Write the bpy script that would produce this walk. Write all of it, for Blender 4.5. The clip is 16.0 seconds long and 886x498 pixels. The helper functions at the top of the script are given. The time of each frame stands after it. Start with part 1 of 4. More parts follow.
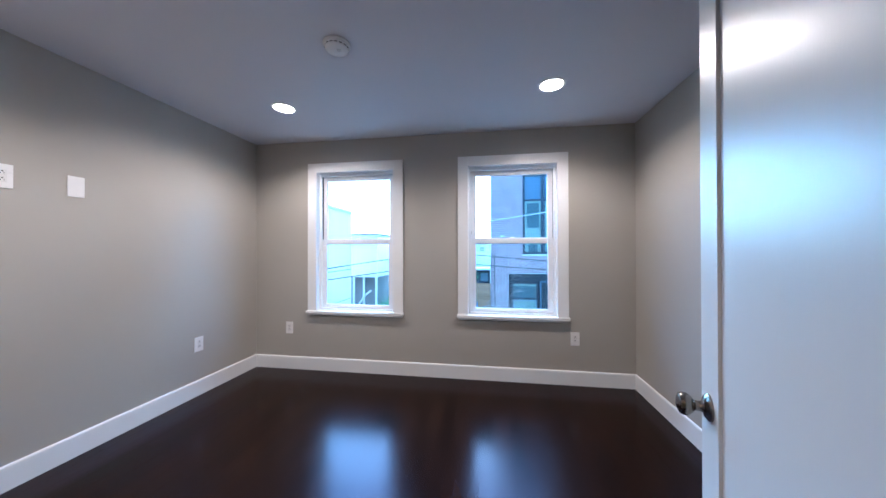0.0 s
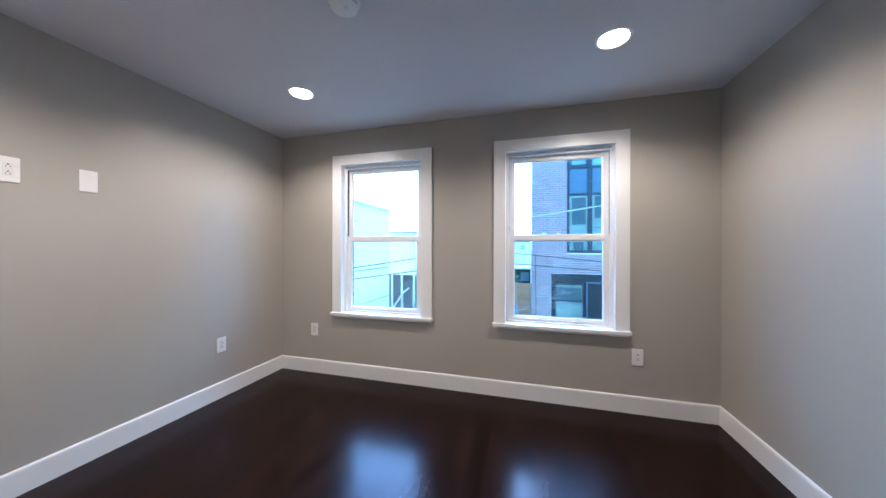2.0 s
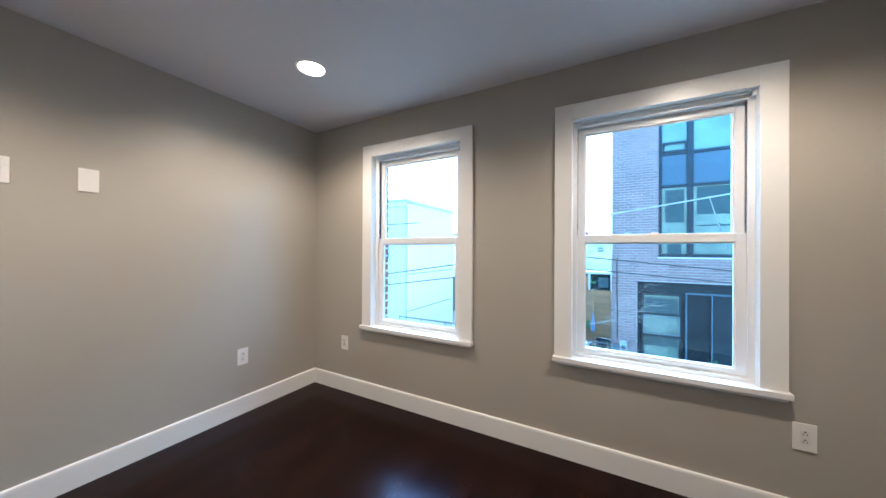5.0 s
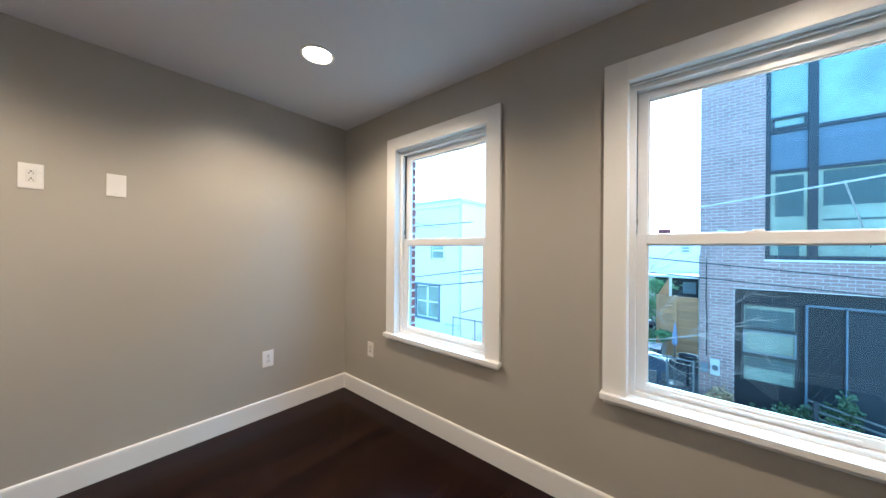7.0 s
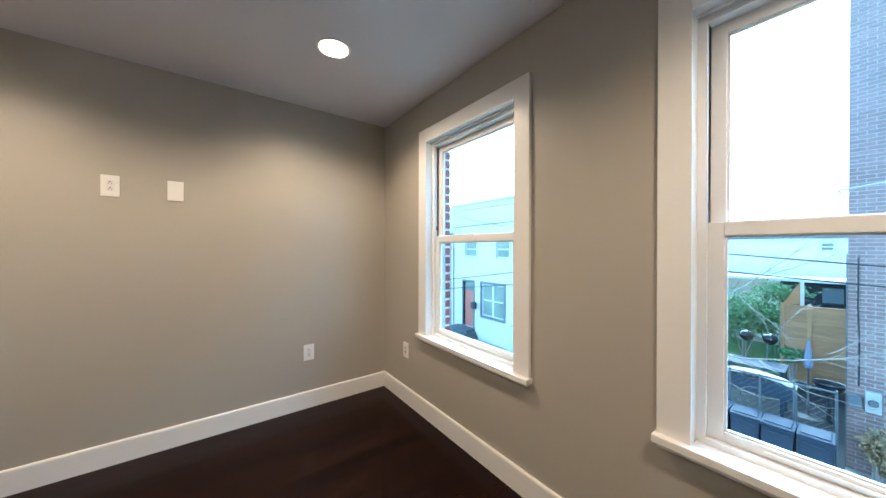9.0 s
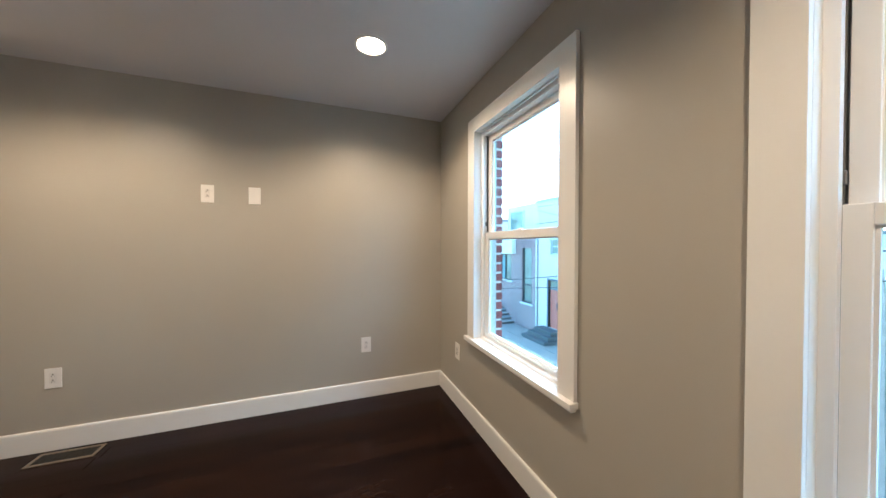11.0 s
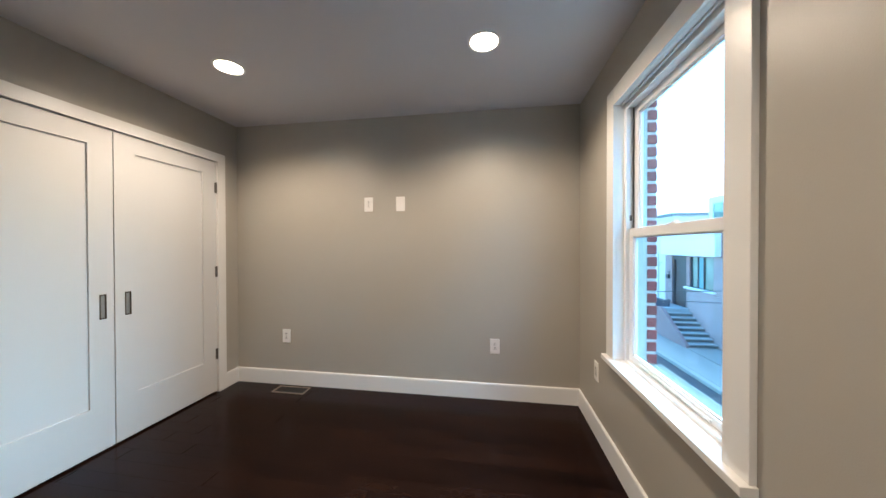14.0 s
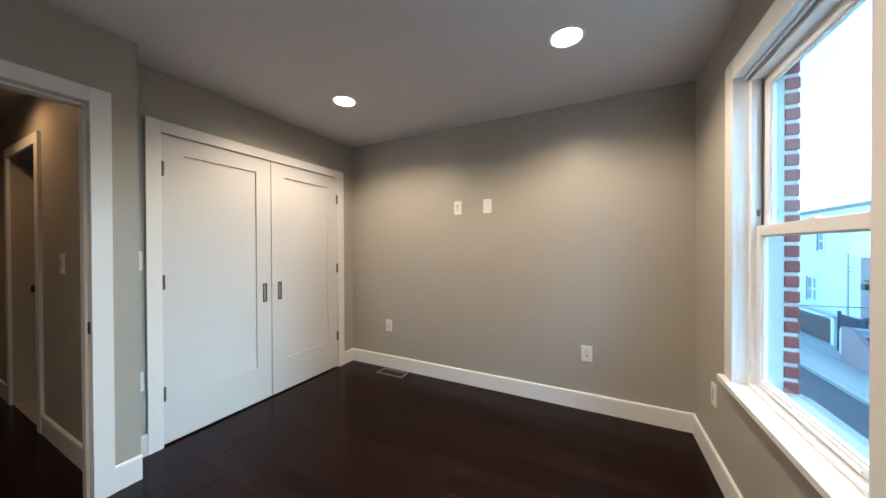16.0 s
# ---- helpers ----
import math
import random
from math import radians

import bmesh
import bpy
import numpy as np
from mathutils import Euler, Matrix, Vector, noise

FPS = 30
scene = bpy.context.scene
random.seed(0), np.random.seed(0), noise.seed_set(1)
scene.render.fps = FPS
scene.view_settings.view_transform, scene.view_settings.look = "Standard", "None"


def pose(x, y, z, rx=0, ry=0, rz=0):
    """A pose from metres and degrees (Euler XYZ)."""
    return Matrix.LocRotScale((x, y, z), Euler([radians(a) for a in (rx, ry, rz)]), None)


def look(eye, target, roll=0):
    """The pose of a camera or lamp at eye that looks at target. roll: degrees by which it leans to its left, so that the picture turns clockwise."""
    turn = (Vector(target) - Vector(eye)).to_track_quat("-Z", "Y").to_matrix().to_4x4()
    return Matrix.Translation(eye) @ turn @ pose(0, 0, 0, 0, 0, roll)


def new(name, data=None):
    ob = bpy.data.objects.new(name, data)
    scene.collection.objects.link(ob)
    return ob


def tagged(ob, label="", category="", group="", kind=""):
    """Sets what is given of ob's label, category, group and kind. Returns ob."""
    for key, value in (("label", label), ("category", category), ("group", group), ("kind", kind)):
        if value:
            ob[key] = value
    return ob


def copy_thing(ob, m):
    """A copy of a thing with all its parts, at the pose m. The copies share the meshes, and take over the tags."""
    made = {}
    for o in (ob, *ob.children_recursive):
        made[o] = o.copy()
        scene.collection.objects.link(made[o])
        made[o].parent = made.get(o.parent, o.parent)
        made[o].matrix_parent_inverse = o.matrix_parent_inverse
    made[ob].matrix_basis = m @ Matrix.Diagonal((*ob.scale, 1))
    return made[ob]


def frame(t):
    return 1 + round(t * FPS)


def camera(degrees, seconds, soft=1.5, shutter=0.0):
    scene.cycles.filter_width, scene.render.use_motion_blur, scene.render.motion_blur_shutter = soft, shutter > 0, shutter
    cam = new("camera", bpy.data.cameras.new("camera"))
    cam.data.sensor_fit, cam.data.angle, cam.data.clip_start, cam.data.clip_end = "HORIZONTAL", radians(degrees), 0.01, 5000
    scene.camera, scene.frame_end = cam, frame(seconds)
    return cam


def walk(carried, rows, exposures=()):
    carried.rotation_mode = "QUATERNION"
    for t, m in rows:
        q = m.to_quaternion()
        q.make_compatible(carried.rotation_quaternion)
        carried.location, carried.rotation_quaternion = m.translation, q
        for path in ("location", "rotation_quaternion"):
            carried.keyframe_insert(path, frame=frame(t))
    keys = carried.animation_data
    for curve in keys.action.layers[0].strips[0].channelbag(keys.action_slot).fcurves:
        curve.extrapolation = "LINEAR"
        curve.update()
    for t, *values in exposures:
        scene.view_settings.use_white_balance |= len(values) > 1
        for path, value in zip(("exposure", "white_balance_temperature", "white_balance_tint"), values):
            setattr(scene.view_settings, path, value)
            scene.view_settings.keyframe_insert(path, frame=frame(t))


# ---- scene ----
cam = camera(110.6, 16.0)
PATH = [
    (0, (2.538, -3.045, 1.268), (2.242, -1.067, 1.279), -0.1),
    (0.5, (2.559, -2.947, 1.26), (2.199, -0.979, 1.271), -0.0),
    (1, (2.547, -2.872, 1.272), (2.131, -0.916, 1.273), -0.0),
    (1.5, (2.53, -2.793, 1.27), (2.057, -0.85, 1.27), 0.0),
    (2, (2.532, -2.687, 1.271), (1.99, -0.762, 1.269), 0.1),
    (2.5, (2.524, -2.575, 1.276), (1.923, -0.668, 1.269), 0.1),
    (3, (2.514, -2.478, 1.271), (1.856, -0.589, 1.267), 0.1),
    (3.5, (2.516, -2.367, 1.286), (1.789, -0.504, 1.274), 0.1),
    (4, (2.519, -2.266, 1.279), (1.723, -0.432, 1.281), 0.2),
    (6.5, (2.579, -1.743, 1.322), (1.375, -0.146, 1.315), 0.3),
    (7, (2.588, -1.652, 1.315), (1.308, -0.116, 1.315), 0.4),
    (7.5, (2.598, -1.567, 1.325), (1.246, -0.094, 1.318), 0.4),
    (8, (2.622, -1.477, 1.327), (1.188, -0.083, 1.315), 0.3),
    (8.5, (2.653, -1.379, 1.318), (1.124, -0.09, 1.308), 0.2),
    (9, (2.657, -1.307, 1.301), (1.058, -0.106, 1.294), 0.1),
    (11.5, (2.697, -0.928, 1.3), (0.775, -0.375, 1.281), 0.1),
    (12, (2.714, -0.878, 1.284), (0.752, -0.487, 1.276), 0.1),
    (12.5, (2.709, -0.837, 1.287), (0.722, -0.611, 1.272), 0.1),
    (13, (2.679, -0.803, 1.288), (0.68, -0.749, 1.273), -0.0),
    (13.5, (2.641, -0.753, 1.296), (0.645, -0.884, 1.278), -0.1),
    (14, (2.622, -0.719, 1.292), (0.646, -1.023, 1.275), -0.1),
    (14.5, (2.613, -0.686, 1.305), (0.67, -1.161, 1.282), -0.2),
    (15, (2.624, -0.661, 1.294), (0.728, -1.296, 1.278), -0.1),
    (15.5, (2.645, -0.622, 1.295), (0.804, -1.404, 1.28), -0.2),
    (16, (2.682, -0.596, 1.298), (0.898, -1.501, 1.284), -0.2),
]
LIGHTING = [(0, 3.32, 4110, 13), (2, 3.32, 4260, 11), (4, 3.32, 4440, 9), (7, 3.30, 4760, 7), (9, 3.26, 4960, 7), (12, 3.21, 5040, 7), (14.5, 3.24, 4750, 7), (15, 3.24, 4750, 7), (16, 3.27, 4870, 7)]
walk(cam, [(t, look(eye, target, roll)) for t, eye, target, roll in PATH], LIGHTING)


# ---- world, sun, lamps ----
world = bpy.data.worlds.new("world")
scene.world = world
world.use_nodes = True
wn = world.node_tree
sky = wn.nodes.new("ShaderNodeTexSky")
sky.sky_type, sky.sun_disc = "NISHITA", False
sky.sun_elevation, sky.sun_rotation = radians(42), radians(0)
sky.air_density, sky.dust_density, sky.ozone_density = 1.0, 1.6, 2.8
wn.links.new(sky.outputs[0], wn.nodes["Background"].inputs[0])
wn.nodes["Background"].inputs[1].default_value = 0.15

sun = new("sun", bpy.data.lights.new("sun", "SUN"))
sun.data.energy, sun.data.angle, sun.data.color = 1.5, radians(75), (0.95, 0.98, 1.0)
sun.matrix_world = look((0, 10, 9), (0, 0, 0))

# ---- plan ----
W, H = 3.87, 2.44              # room width along x, ceiling height
YC, YD = -3.125, -2.897        # closet wall and door wall faces
XJ = 1.918                     # corner where the door wall steps forward
T = 0.12
WIN = (1.148, 2.757)           # window centres
OW, Z0, Z1 = 0.423, 0.635, 2.10   # half opening, sill, head
DX0, DX1, DH = 2.105, 2.885, 2.035
CX0, CX1, CH = 0.232, 1.737, 2.045
G = -2.95                      # pavement level outside
FY = 8.5                       # building line across the street


# ---- materials ----
def nodes_of(name):
    m = bpy.data.materials.new(name)
    m.use_nodes = True
    nt = m.node_tree
    return m, nt, nt.nodes["Principled BSDF"]


def mat(name, color, rough=0.5, metal=0.0, vary=0.08, scale=6.0, fine=80.0, bump=0.0, stretch=(1, 1, 1), spec=0.5, rvary=0.05, island=0.0):
    """Two scales of noise over one base colour, with fine relief."""
    m, nt, b = nodes_of(name)
    tc = nt.nodes.new("ShaderNodeNewGeometry")
    mp = nt.nodes.new("ShaderNodeMapping")
    mp.inputs["Scale"].default_value = stretch
    nt.links.new(tc.outputs["Position"], mp.inputs[0])
    n1, n2 = nt.nodes.new("ShaderNodeTexNoise"), nt.nodes.new("ShaderNodeTexNoise")
    n1.inputs["Scale"].default_value, n2.inputs["Scale"].default_value = scale, fine
    n1.inputs["Detail"].default_value, n2.inputs["Detail"].default_value = 4, 3
    nt.links.new(mp.outputs[0], n1.inputs["Vector"])
    nt.links.new(mp.outputs[0], n2.inputs["Vector"])
    add = nt.nodes.new("ShaderNodeMath")
    add.operation = "MULTIPLY_ADD"
    add.inputs[1].default_value = 0.35
    nt.links.new(n2.outputs[0], add.inputs[0])
    nt.links.new(n1.outputs[0], add.inputs[2])
    fac = add.outputs[0]
    if island:
        oi, ge = nt.nodes.new("ShaderNodeObjectInfo"), nt.nodes.new("ShaderNodeNewGeometry")
        s1 = nt.nodes.new("ShaderNodeMath")
        s1.operation = "ADD"
        nt.links.new(oi.outputs["Random"], s1.inputs[0])
        nt.links.new(ge.outputs["Random Per Island"], s1.inputs[1])
        s2 = nt.nodes.new("ShaderNodeMath")
        s2.operation = "FRACT"
        nt.links.new(s1.outputs[0], s2.inputs[0])
        s3 = nt.nodes.new("ShaderNodeMath")
        s3.operation = "MULTIPLY_ADD"
        s3.inputs[1].default_value = island
        nt.links.new(s2.outputs[0], s3.inputs[0])
        nt.links.new(fac, s3.inputs[2])
        s4 = nt.nodes.new("ShaderNodeMath")
        s4.operation = "SUBTRACT"
        s4.inputs[1].default_value = island / 2
        nt.links.new(s3.outputs[0], s4.inputs[0])
        fac = s4.outputs[0]
    ramp = nt.nodes.new("ShaderNodeMapRange")
    ramp.inputs["From Min"].default_value, ramp.inputs["From Max"].default_value = 0.2, 1.15
    nt.links.new(fac, ramp.inputs["Value"])
    mix = nt.nodes.new("ShaderNodeMix")
    mix.data_type = "RGBA"
    nt.links.new(ramp.outputs[0], mix.inputs["Factor"])
    mix.inputs["A"].default_value = (*[max(c * (1 - vary), 0) for c in color], 1)
    mix.inputs["B"].default_value = (*[min(c * (1 + vary), 1) for c in color], 1)
    nt.links.new(mix.outputs["Result"], b.inputs["Base Color"])
    rr = nt.nodes.new("ShaderNodeMapRange")
    rr.inputs["From Min"].default_value, rr.inputs["From Max"].default_value = 0.15, 0.85
    rr.inputs["To Min"].default_value, rr.inputs["To Max"].default_value = max(rough - rvary, 0.02), min(rough + rvary, 1)
    nt.links.new(n1.outputs[0], rr.inputs["Value"])
    nt.links.new(rr.outputs[0], b.inputs["Roughness"])
    b.inputs["Metallic"].default_value = metal
    b.inputs["Specular IOR Level"].default_value = spec
    if bump:
        bp = nt.nodes.new("ShaderNodeBump")
        bp.inputs["Distance"].default_value = bump
        bp.inputs["Strength"].default_value = 0.6
        nt.links.new(n2.outputs[0], bp.inputs["Height"])
        nt.links.new(bp.outputs[0], b.inputs["Normal"])
    return m


def glass_mat(name, tint, rough=0.0):
    m, nt, b = nodes_of(name)
    nt.nodes.remove(b)
    tr, gl, fr, mx, pw, sc_ = (nt.nodes.new(k) for k in ("ShaderNodeBsdfTransparent", "ShaderNodeBsdfGlossy", "ShaderNodeLayerWeight", "ShaderNodeMixShader", "ShaderNodeMath", "ShaderNodeMath"))
    tr.inputs[0].default_value = (*tint, 1)
    gl.inputs["Roughness"].default_value = rough
    fr.inputs["Blend"].default_value = 0.5
    pw.operation, sc_.operation = "POWER", "MULTIPLY_ADD"
    pw.inputs[1].default_value, sc_.inputs[1].default_value, sc_.inputs[2].default_value = 5.0, 0.9, 0.035
    nt.links.new(fr.outputs["Facing"], pw.inputs[0])
    nt.links.new(pw.outputs[0], sc_.inputs[0])
    nt.links.new(sc_.outputs[0], mx.inputs[0])
    nt.links.new(tr.outputs[0], mx.inputs[1])
    nt.links.new(gl.outputs[0], mx.inputs[2])
    nt.links.new(mx.outputs[0], nt.nodes["Material Output"].inputs[0])
    return m


def glow_mat(name, color, strength):
    m, nt, b = nodes_of(name)
    b.inputs["Base Color"].default_value = (0.8, 0.8, 0.8, 1)
    b.inputs["Emission Color"].default_value = (*color, 1)
    b.inputs["Emission Strength"].default_value = strength
    return m


M_WALL = mat("wall_paint", (0.40, 0.374, 0.322), 0.40, vary=0.05, scale=1.3, fine=220, bump=0.0004, spec=0.42)
M_CEIL = mat("ceiling_paint", (0.63, 0.61, 0.635), 0.75, vary=0.02, scale=1.2, fine=200, bump=0.0003, spec=0.3)
M_TRIM = mat("trim_paint", (0.78, 0.77, 0.75), 0.32, vary=0.03, scale=3, fine=90, bump=0.0002)
M_DOOR = mat("door_paint", (0.64, 0.635, 0.63), 0.36, vary=0.02, scale=2, fine=70, bump=0.0002, rvary=0.03, spec=0.42, stretch=(3, 3, 0.6))
M_VINYL = mat("window_vinyl", (0.8, 0.8, 0.8), 0.3, vary=0.02, scale=4)
M_FLOOR = mat("dark_stained_wood", (0.0105, 0.0039, 0.0016), 0.22, vary=0.8, scale=3.0, fine=45, bump=0.0001, stretch=(3, 0.7, 1), spec=0.15, rvary=0.03, island=0.4)
# the blue of the window reflections is put into the gloss tint
M_FLOOR.node_tree.nodes["Principled BSDF"].inputs["Specular Tint"].default_value = (0.46, 0.38, 0.92, 1)
M_GAP = mat("floor_joint", (0.004, 0.002, 0.002), 0.7)
M_NICKEL = mat("satin_nickel", (0.24, 0.22, 0.19), 0.24, 1.0, vary=0.06, scale=30)
M_DARKMETAL = mat("dark_bronze", (0.05, 0.04, 0.035), 0.4, 0.9, scale=30)
M_CUP = mat("brushed_cup", (0.3, 0.3, 0.29), 0.5, 0.6, scale=30, vary=0.05)
M_HINGE = mat("hinge_metal", (0.11, 0.10, 0.09), 0.45, 0.5, scale=40)
M_PLATE = mat("plate_plastic", (0.78, 0.76, 0.73), 0.3, vary=0.02, scale=20)
M_PLATE2 = mat("device_plastic", (0.76, 0.74, 0.71), 0.25, vary=0.02, scale=20)
M_SLOT = mat("slot_dark", (0.02, 0.02, 0.02), 0.6)
M_TRACK = mat("balance_track", (0.16, 0.15, 0.14), 0.5)
M_GLASS = glass_mat("window_glass", (0.82, 0.94, 0.90))
M_LENS = glow_mat("lamp_lens", (1.0, 0.68, 0.38), 10.0)
M_LENS_HALL = glow_mat("hall_lamp_lens", (1.0, 0.55, 0.22), 2.0)
M_VENT = mat("vent_metal", (0.31, 0.25, 0.18), 0.35, 0.7, vary=0.1, scale=20)
M_BLACK = mat("black", (0.004, 0.004, 0.004), 0.8)
M_TILE = mat("bath_tile", (0.42, 0.38, 0.32), 0.4, scale=8)
M_BLUE_BLACK = mat("recess_blue_black", (0.011, 0.015, 0.022), 0.6, vary=0.2, scale=2)
# brick mould, and white outer stops with shade put into the grey
M_DIM_MOULD = mat("mould_and_dimmed_stop", (0.33, 0.35, 0.345), 0.6, vary=0.05, scale=4)
M_RAIL = mat("shade_rail", (0.72, 0.72, 0.73), 0.4, scale=20)


# ---- mesh helpers ----
def box(bm, x0, x1, y0, y1, z0, z1, bevel=0.0):
    vs = [bm.verts.new((x, y, z)) for x in (x0, x1) for y in (y0, y1) for z in (z0, z1)]
    fs = [bm.faces.new([vs[i] for i in q]) for q in ((0, 1, 3, 2), (4, 6, 7, 5), (0, 4, 5, 1), (2, 3, 7, 6), (0, 2, 6, 4), (1, 5, 7, 3))]
    if bevel:
        es = list({e for f in fs for e in f.edges})
        bmesh.ops.bevel(bm, geom=es, offset=bevel, segments=2, affect="EDGES", profile=0.6)
    return bm


def boxes(*rows, bevel=0.0):
    bm = bmesh.new()
    for r in rows:
        box(bm, *r, bevel=bevel)
    return bm


def lathe(profile, steps=32, axis="z", at=(0, 0, 0)):
    """A turned solid: profile of (radius, height) along the axis."""
    bm = bmesh.new()
    rings = []
    for r, h in profile:
        ring = []
        for i in range(steps):
            a = 2 * math.pi * i / steps
            p = (r * math.cos(a), r * math.sin(a), h)
            p = {"z": p, "x": (p[2], p[0], p[1]), "y": (p[1], p[2], p[0])}[axis]
            ring.append(bm.verts.new((p[0] + at[0], p[1] + at[1], p[2] + at[2])))
        rings.append(ring)
    for a, b in zip(rings, rings[1:]):
        for i in range(steps):
            bm.faces.new((a[i], a[(i + 1) % steps], b[(i + 1) % steps], b[i]))
    bm.faces.new(rings[0][::-1])
    bm.faces.new(rings[-1])
    return bm


def turned(profile, steps=48):
    """A closed ring: the profile of (radius, height) goes round and meets itself."""
    bm = bmesh.new()
    rings = [[bm.verts.new((r * math.cos(2 * math.pi * i / steps), r * math.sin(2 * math.pi * i / steps), h)) for i in range(steps)] for r, h in profile]
    for a, b in zip(rings, rings[1:] + rings[:1]):
        for i in range(steps):
            bm.faces.new((a[i], a[(i + 1) % steps], b[(i + 1) % steps], b[i]))
    return bm


def part(name, bm, material, parent=None, label="", smooth=False, kind=""):
    me = bpy.data.meshes.new(name)
    bmesh.ops.recalc_face_normals(bm, faces=bm.faces)
    bm.to_mesh(me)
    bm.free()
    me.materials.append(material)
    if smooth:
        me.shade_smooth()
        me.set_sharp_from_angle(angle=radians(38))
    ob = new(name, me)
    ob.parent = parent
    return tagged(ob, label, "", "", kind)


def thing(name, at, label, category, group="", kind=""):
    ob = new(name)
    ob.empty_display_size = 0.1
    ob.matrix_world = at if isinstance(at, Matrix) else pose(*at)
    return tagged(ob, label, category, group, kind)


def tube(bm, pts, r, sides=6):
    """A round bar through the points, with radius r or one radius a point."""
    rs = r if isinstance(r, (list, tuple)) else [r] * len(pts)
    rings = []
    for i, p in enumerate(pts):
        d = (Vector(pts[min(i + 1, len(pts) - 1)]) - Vector(pts[max(i - 1, 0)])).normalized()
        u = d.orthogonal().normalized()
        if rings:
            u = (last_u - d * last_u.dot(d)).normalized()
        last_u = u
        v = d.cross(u)
        rings.append([bm.verts.new(Vector(p) + (u * math.cos(a) + v * math.sin(a)) * rs[i]) for a in (2 * math.pi * k / sides for k in range(sides))])
    for a, b in zip(rings, rings[1:]):
        for i in range(sides):
            bm.faces.new((a[i], a[(i + 1) % sides], b[(i + 1) % sides], b[i]))
    bm.faces.new(rings[0][::-1])
    bm.faces.new(rings[-1])
    return bm


# ---- shell of the room ----
def shell(name, bm, material, label):
    return part(name, bm, material, None, label, kind="structure")


def wall_with_holes(x0, x1, y0, y1, z1, holes):
    """Boxes round the holes (x0, x1, z0, z1), left to right."""
    bm, at = bmesh.new(), x0
    for hx0, hx1, hz0, hz1 in holes:
        box(bm, at, hx0, y0, y1, 0, z1)
        if hz0 > 0:
            box(bm, hx0, hx1, y0, y1, 0, hz0)
        box(bm, hx0, hx1, y0, y1, hz1, z1)
        at = hx1
    box(bm, at, x1, y0, y1, 0, z1)
    return bm


JR = 0.012   # jamb lining
holes = [(c - OW - JR, c + OW + JR, Z0 - 0.03, Z1 + JR) for c in WIN]
shell("wall_north", wall_with_holes(-T, W + T, 0, 0.11, H, holes), M_WALL, "greige painted plaster wall with two windows")
shell("wall_west", boxes((-T, 0, -4.3, 0, 0, H)), M_WALL, "greige painted plaster wall with outlets")
shell("wall_east", boxes((W, W + T, -5.6, 0, 0, H)), M_WALL, "plain greige painted plaster wall")
shell("wall_closet", wall_with_holes(0, XJ, YC - T, YC, H, [(CX0 - 0.015, CX1 + 0.015, 0, CH + 0.015)]), M_WALL, "greige painted wall round the closet")
shell("wall_closet_back", boxes((0, XJ, -3.9, -3.8, 0, H)), M_WALL, "plain closet back wall")
bm = wall_with_holes(XJ, W, YD - T, YD, H, [(DX0 - 0.015, DX1 + 0.015, 0, DH + 0.015)])
box(bm, XJ, XJ + 0.1, YC - T, YD - T, 0, H)
shell("wall_south", bm, M_WALL, "greige painted wall with the entrance doorway")
LAMPS = ((0.876, -0.752), (2.98, -0.79), (0.882, -2.370), (2.40, -4.08))
RL = 0.078                     # radius of the lamp openings


def ring_tile(bm, x0, x1, y0, y1, cx, cy, r, z, n=48):
    """A flat rectangle with a round hole."""
    ins, outs = [], []
    turns = [2 * math.pi * i / n for i in range(n)] + [math.atan2(v - cy, u - cx) % (2 * math.pi) for u in (x0, x1) for v in (y0, y1)]
    turns = sorted({round(a, 5) for a in turns})
    n = len(turns)
    for a in turns:
        c, d = math.cos(a), math.sin(a)
        k = min(((x1 if c > 0 else x0) - cx) / c if abs(c) > 1e-6 else 9, ((y1 if d > 0 else y0) - cy) / d if abs(d) > 1e-6 else 9)
        ins.append(bm.verts.new((cx + r * c, cy + r * d, z)))
        outs.append(bm.verts.new((cx + k * c, cy + k * d, z)))
    for i in range(n):
        j = (i + 1) % n
        bm.faces.new((ins[i], ins[j], outs[j], outs[i]))


bm = bmesh.new()
box(bm, -T, W + T, -5.6, 0.11, H + 0.07, H + 0.15)
at = 0.11
for row in (LAMPS[:2], LAMPS[2:3], LAMPS[3:]):
    hi, lo = max(p[1] for p in row) + 0.12, min(p[1] for p in row) - 0.12
    box(bm, -T, W + T, hi, at, H, H + 0.07)
    x = -T
    for cx, cy in row:
        box(bm, x, cx - 0.12, lo, hi, H, H + 0.07)
        q = 0.12
        ring_tile(bm, cx - q, cx + q, lo, hi, cx, cy, RL, H)
        x = cx + q
    box(bm, x, W + T, lo, hi, H, H + 0.07)
    at = lo
box(bm, -T, W + T, -5.6, at, H, H + 0.07)
shell("ceiling", bm, M_CEIL, "flat matt white ceiling")
shell("floor_base", boxes((-T, W + T, -5.6, 0.0, -0.12, -0.012)), M_GAP, "dark subfloor under the boards")

# hallway behind the doorway
HX = 2.035
bm = bmesh.new()
box(bm, XJ, HX, -4.15, YD - T, 0, H)
box(bm, XJ, HX, -5.6, -4.93, 0, H)
box(bm, XJ, HX, -4.93, -4.15, 2.04, H)
shell("wall_hall_side", bm, M_WALL, "greige painted hallway wall with a door opening")
shell("wall_hall_end", boxes((-T, W + T, -5.7, -5.6, 0, H)), M_WALL, "plain hallway end wall")
shell("wall_bath", boxes((0.4, 0.5, -5.6, -3.9, 0, H)), M_WALL, "plain wall of the room beyond the hallway")
shell("floor_bath", boxes((0.5, HX, -5.6, -3.9, -0.0115, 0.002)), M_TILE, "beige tiled floor beyond the hallway")


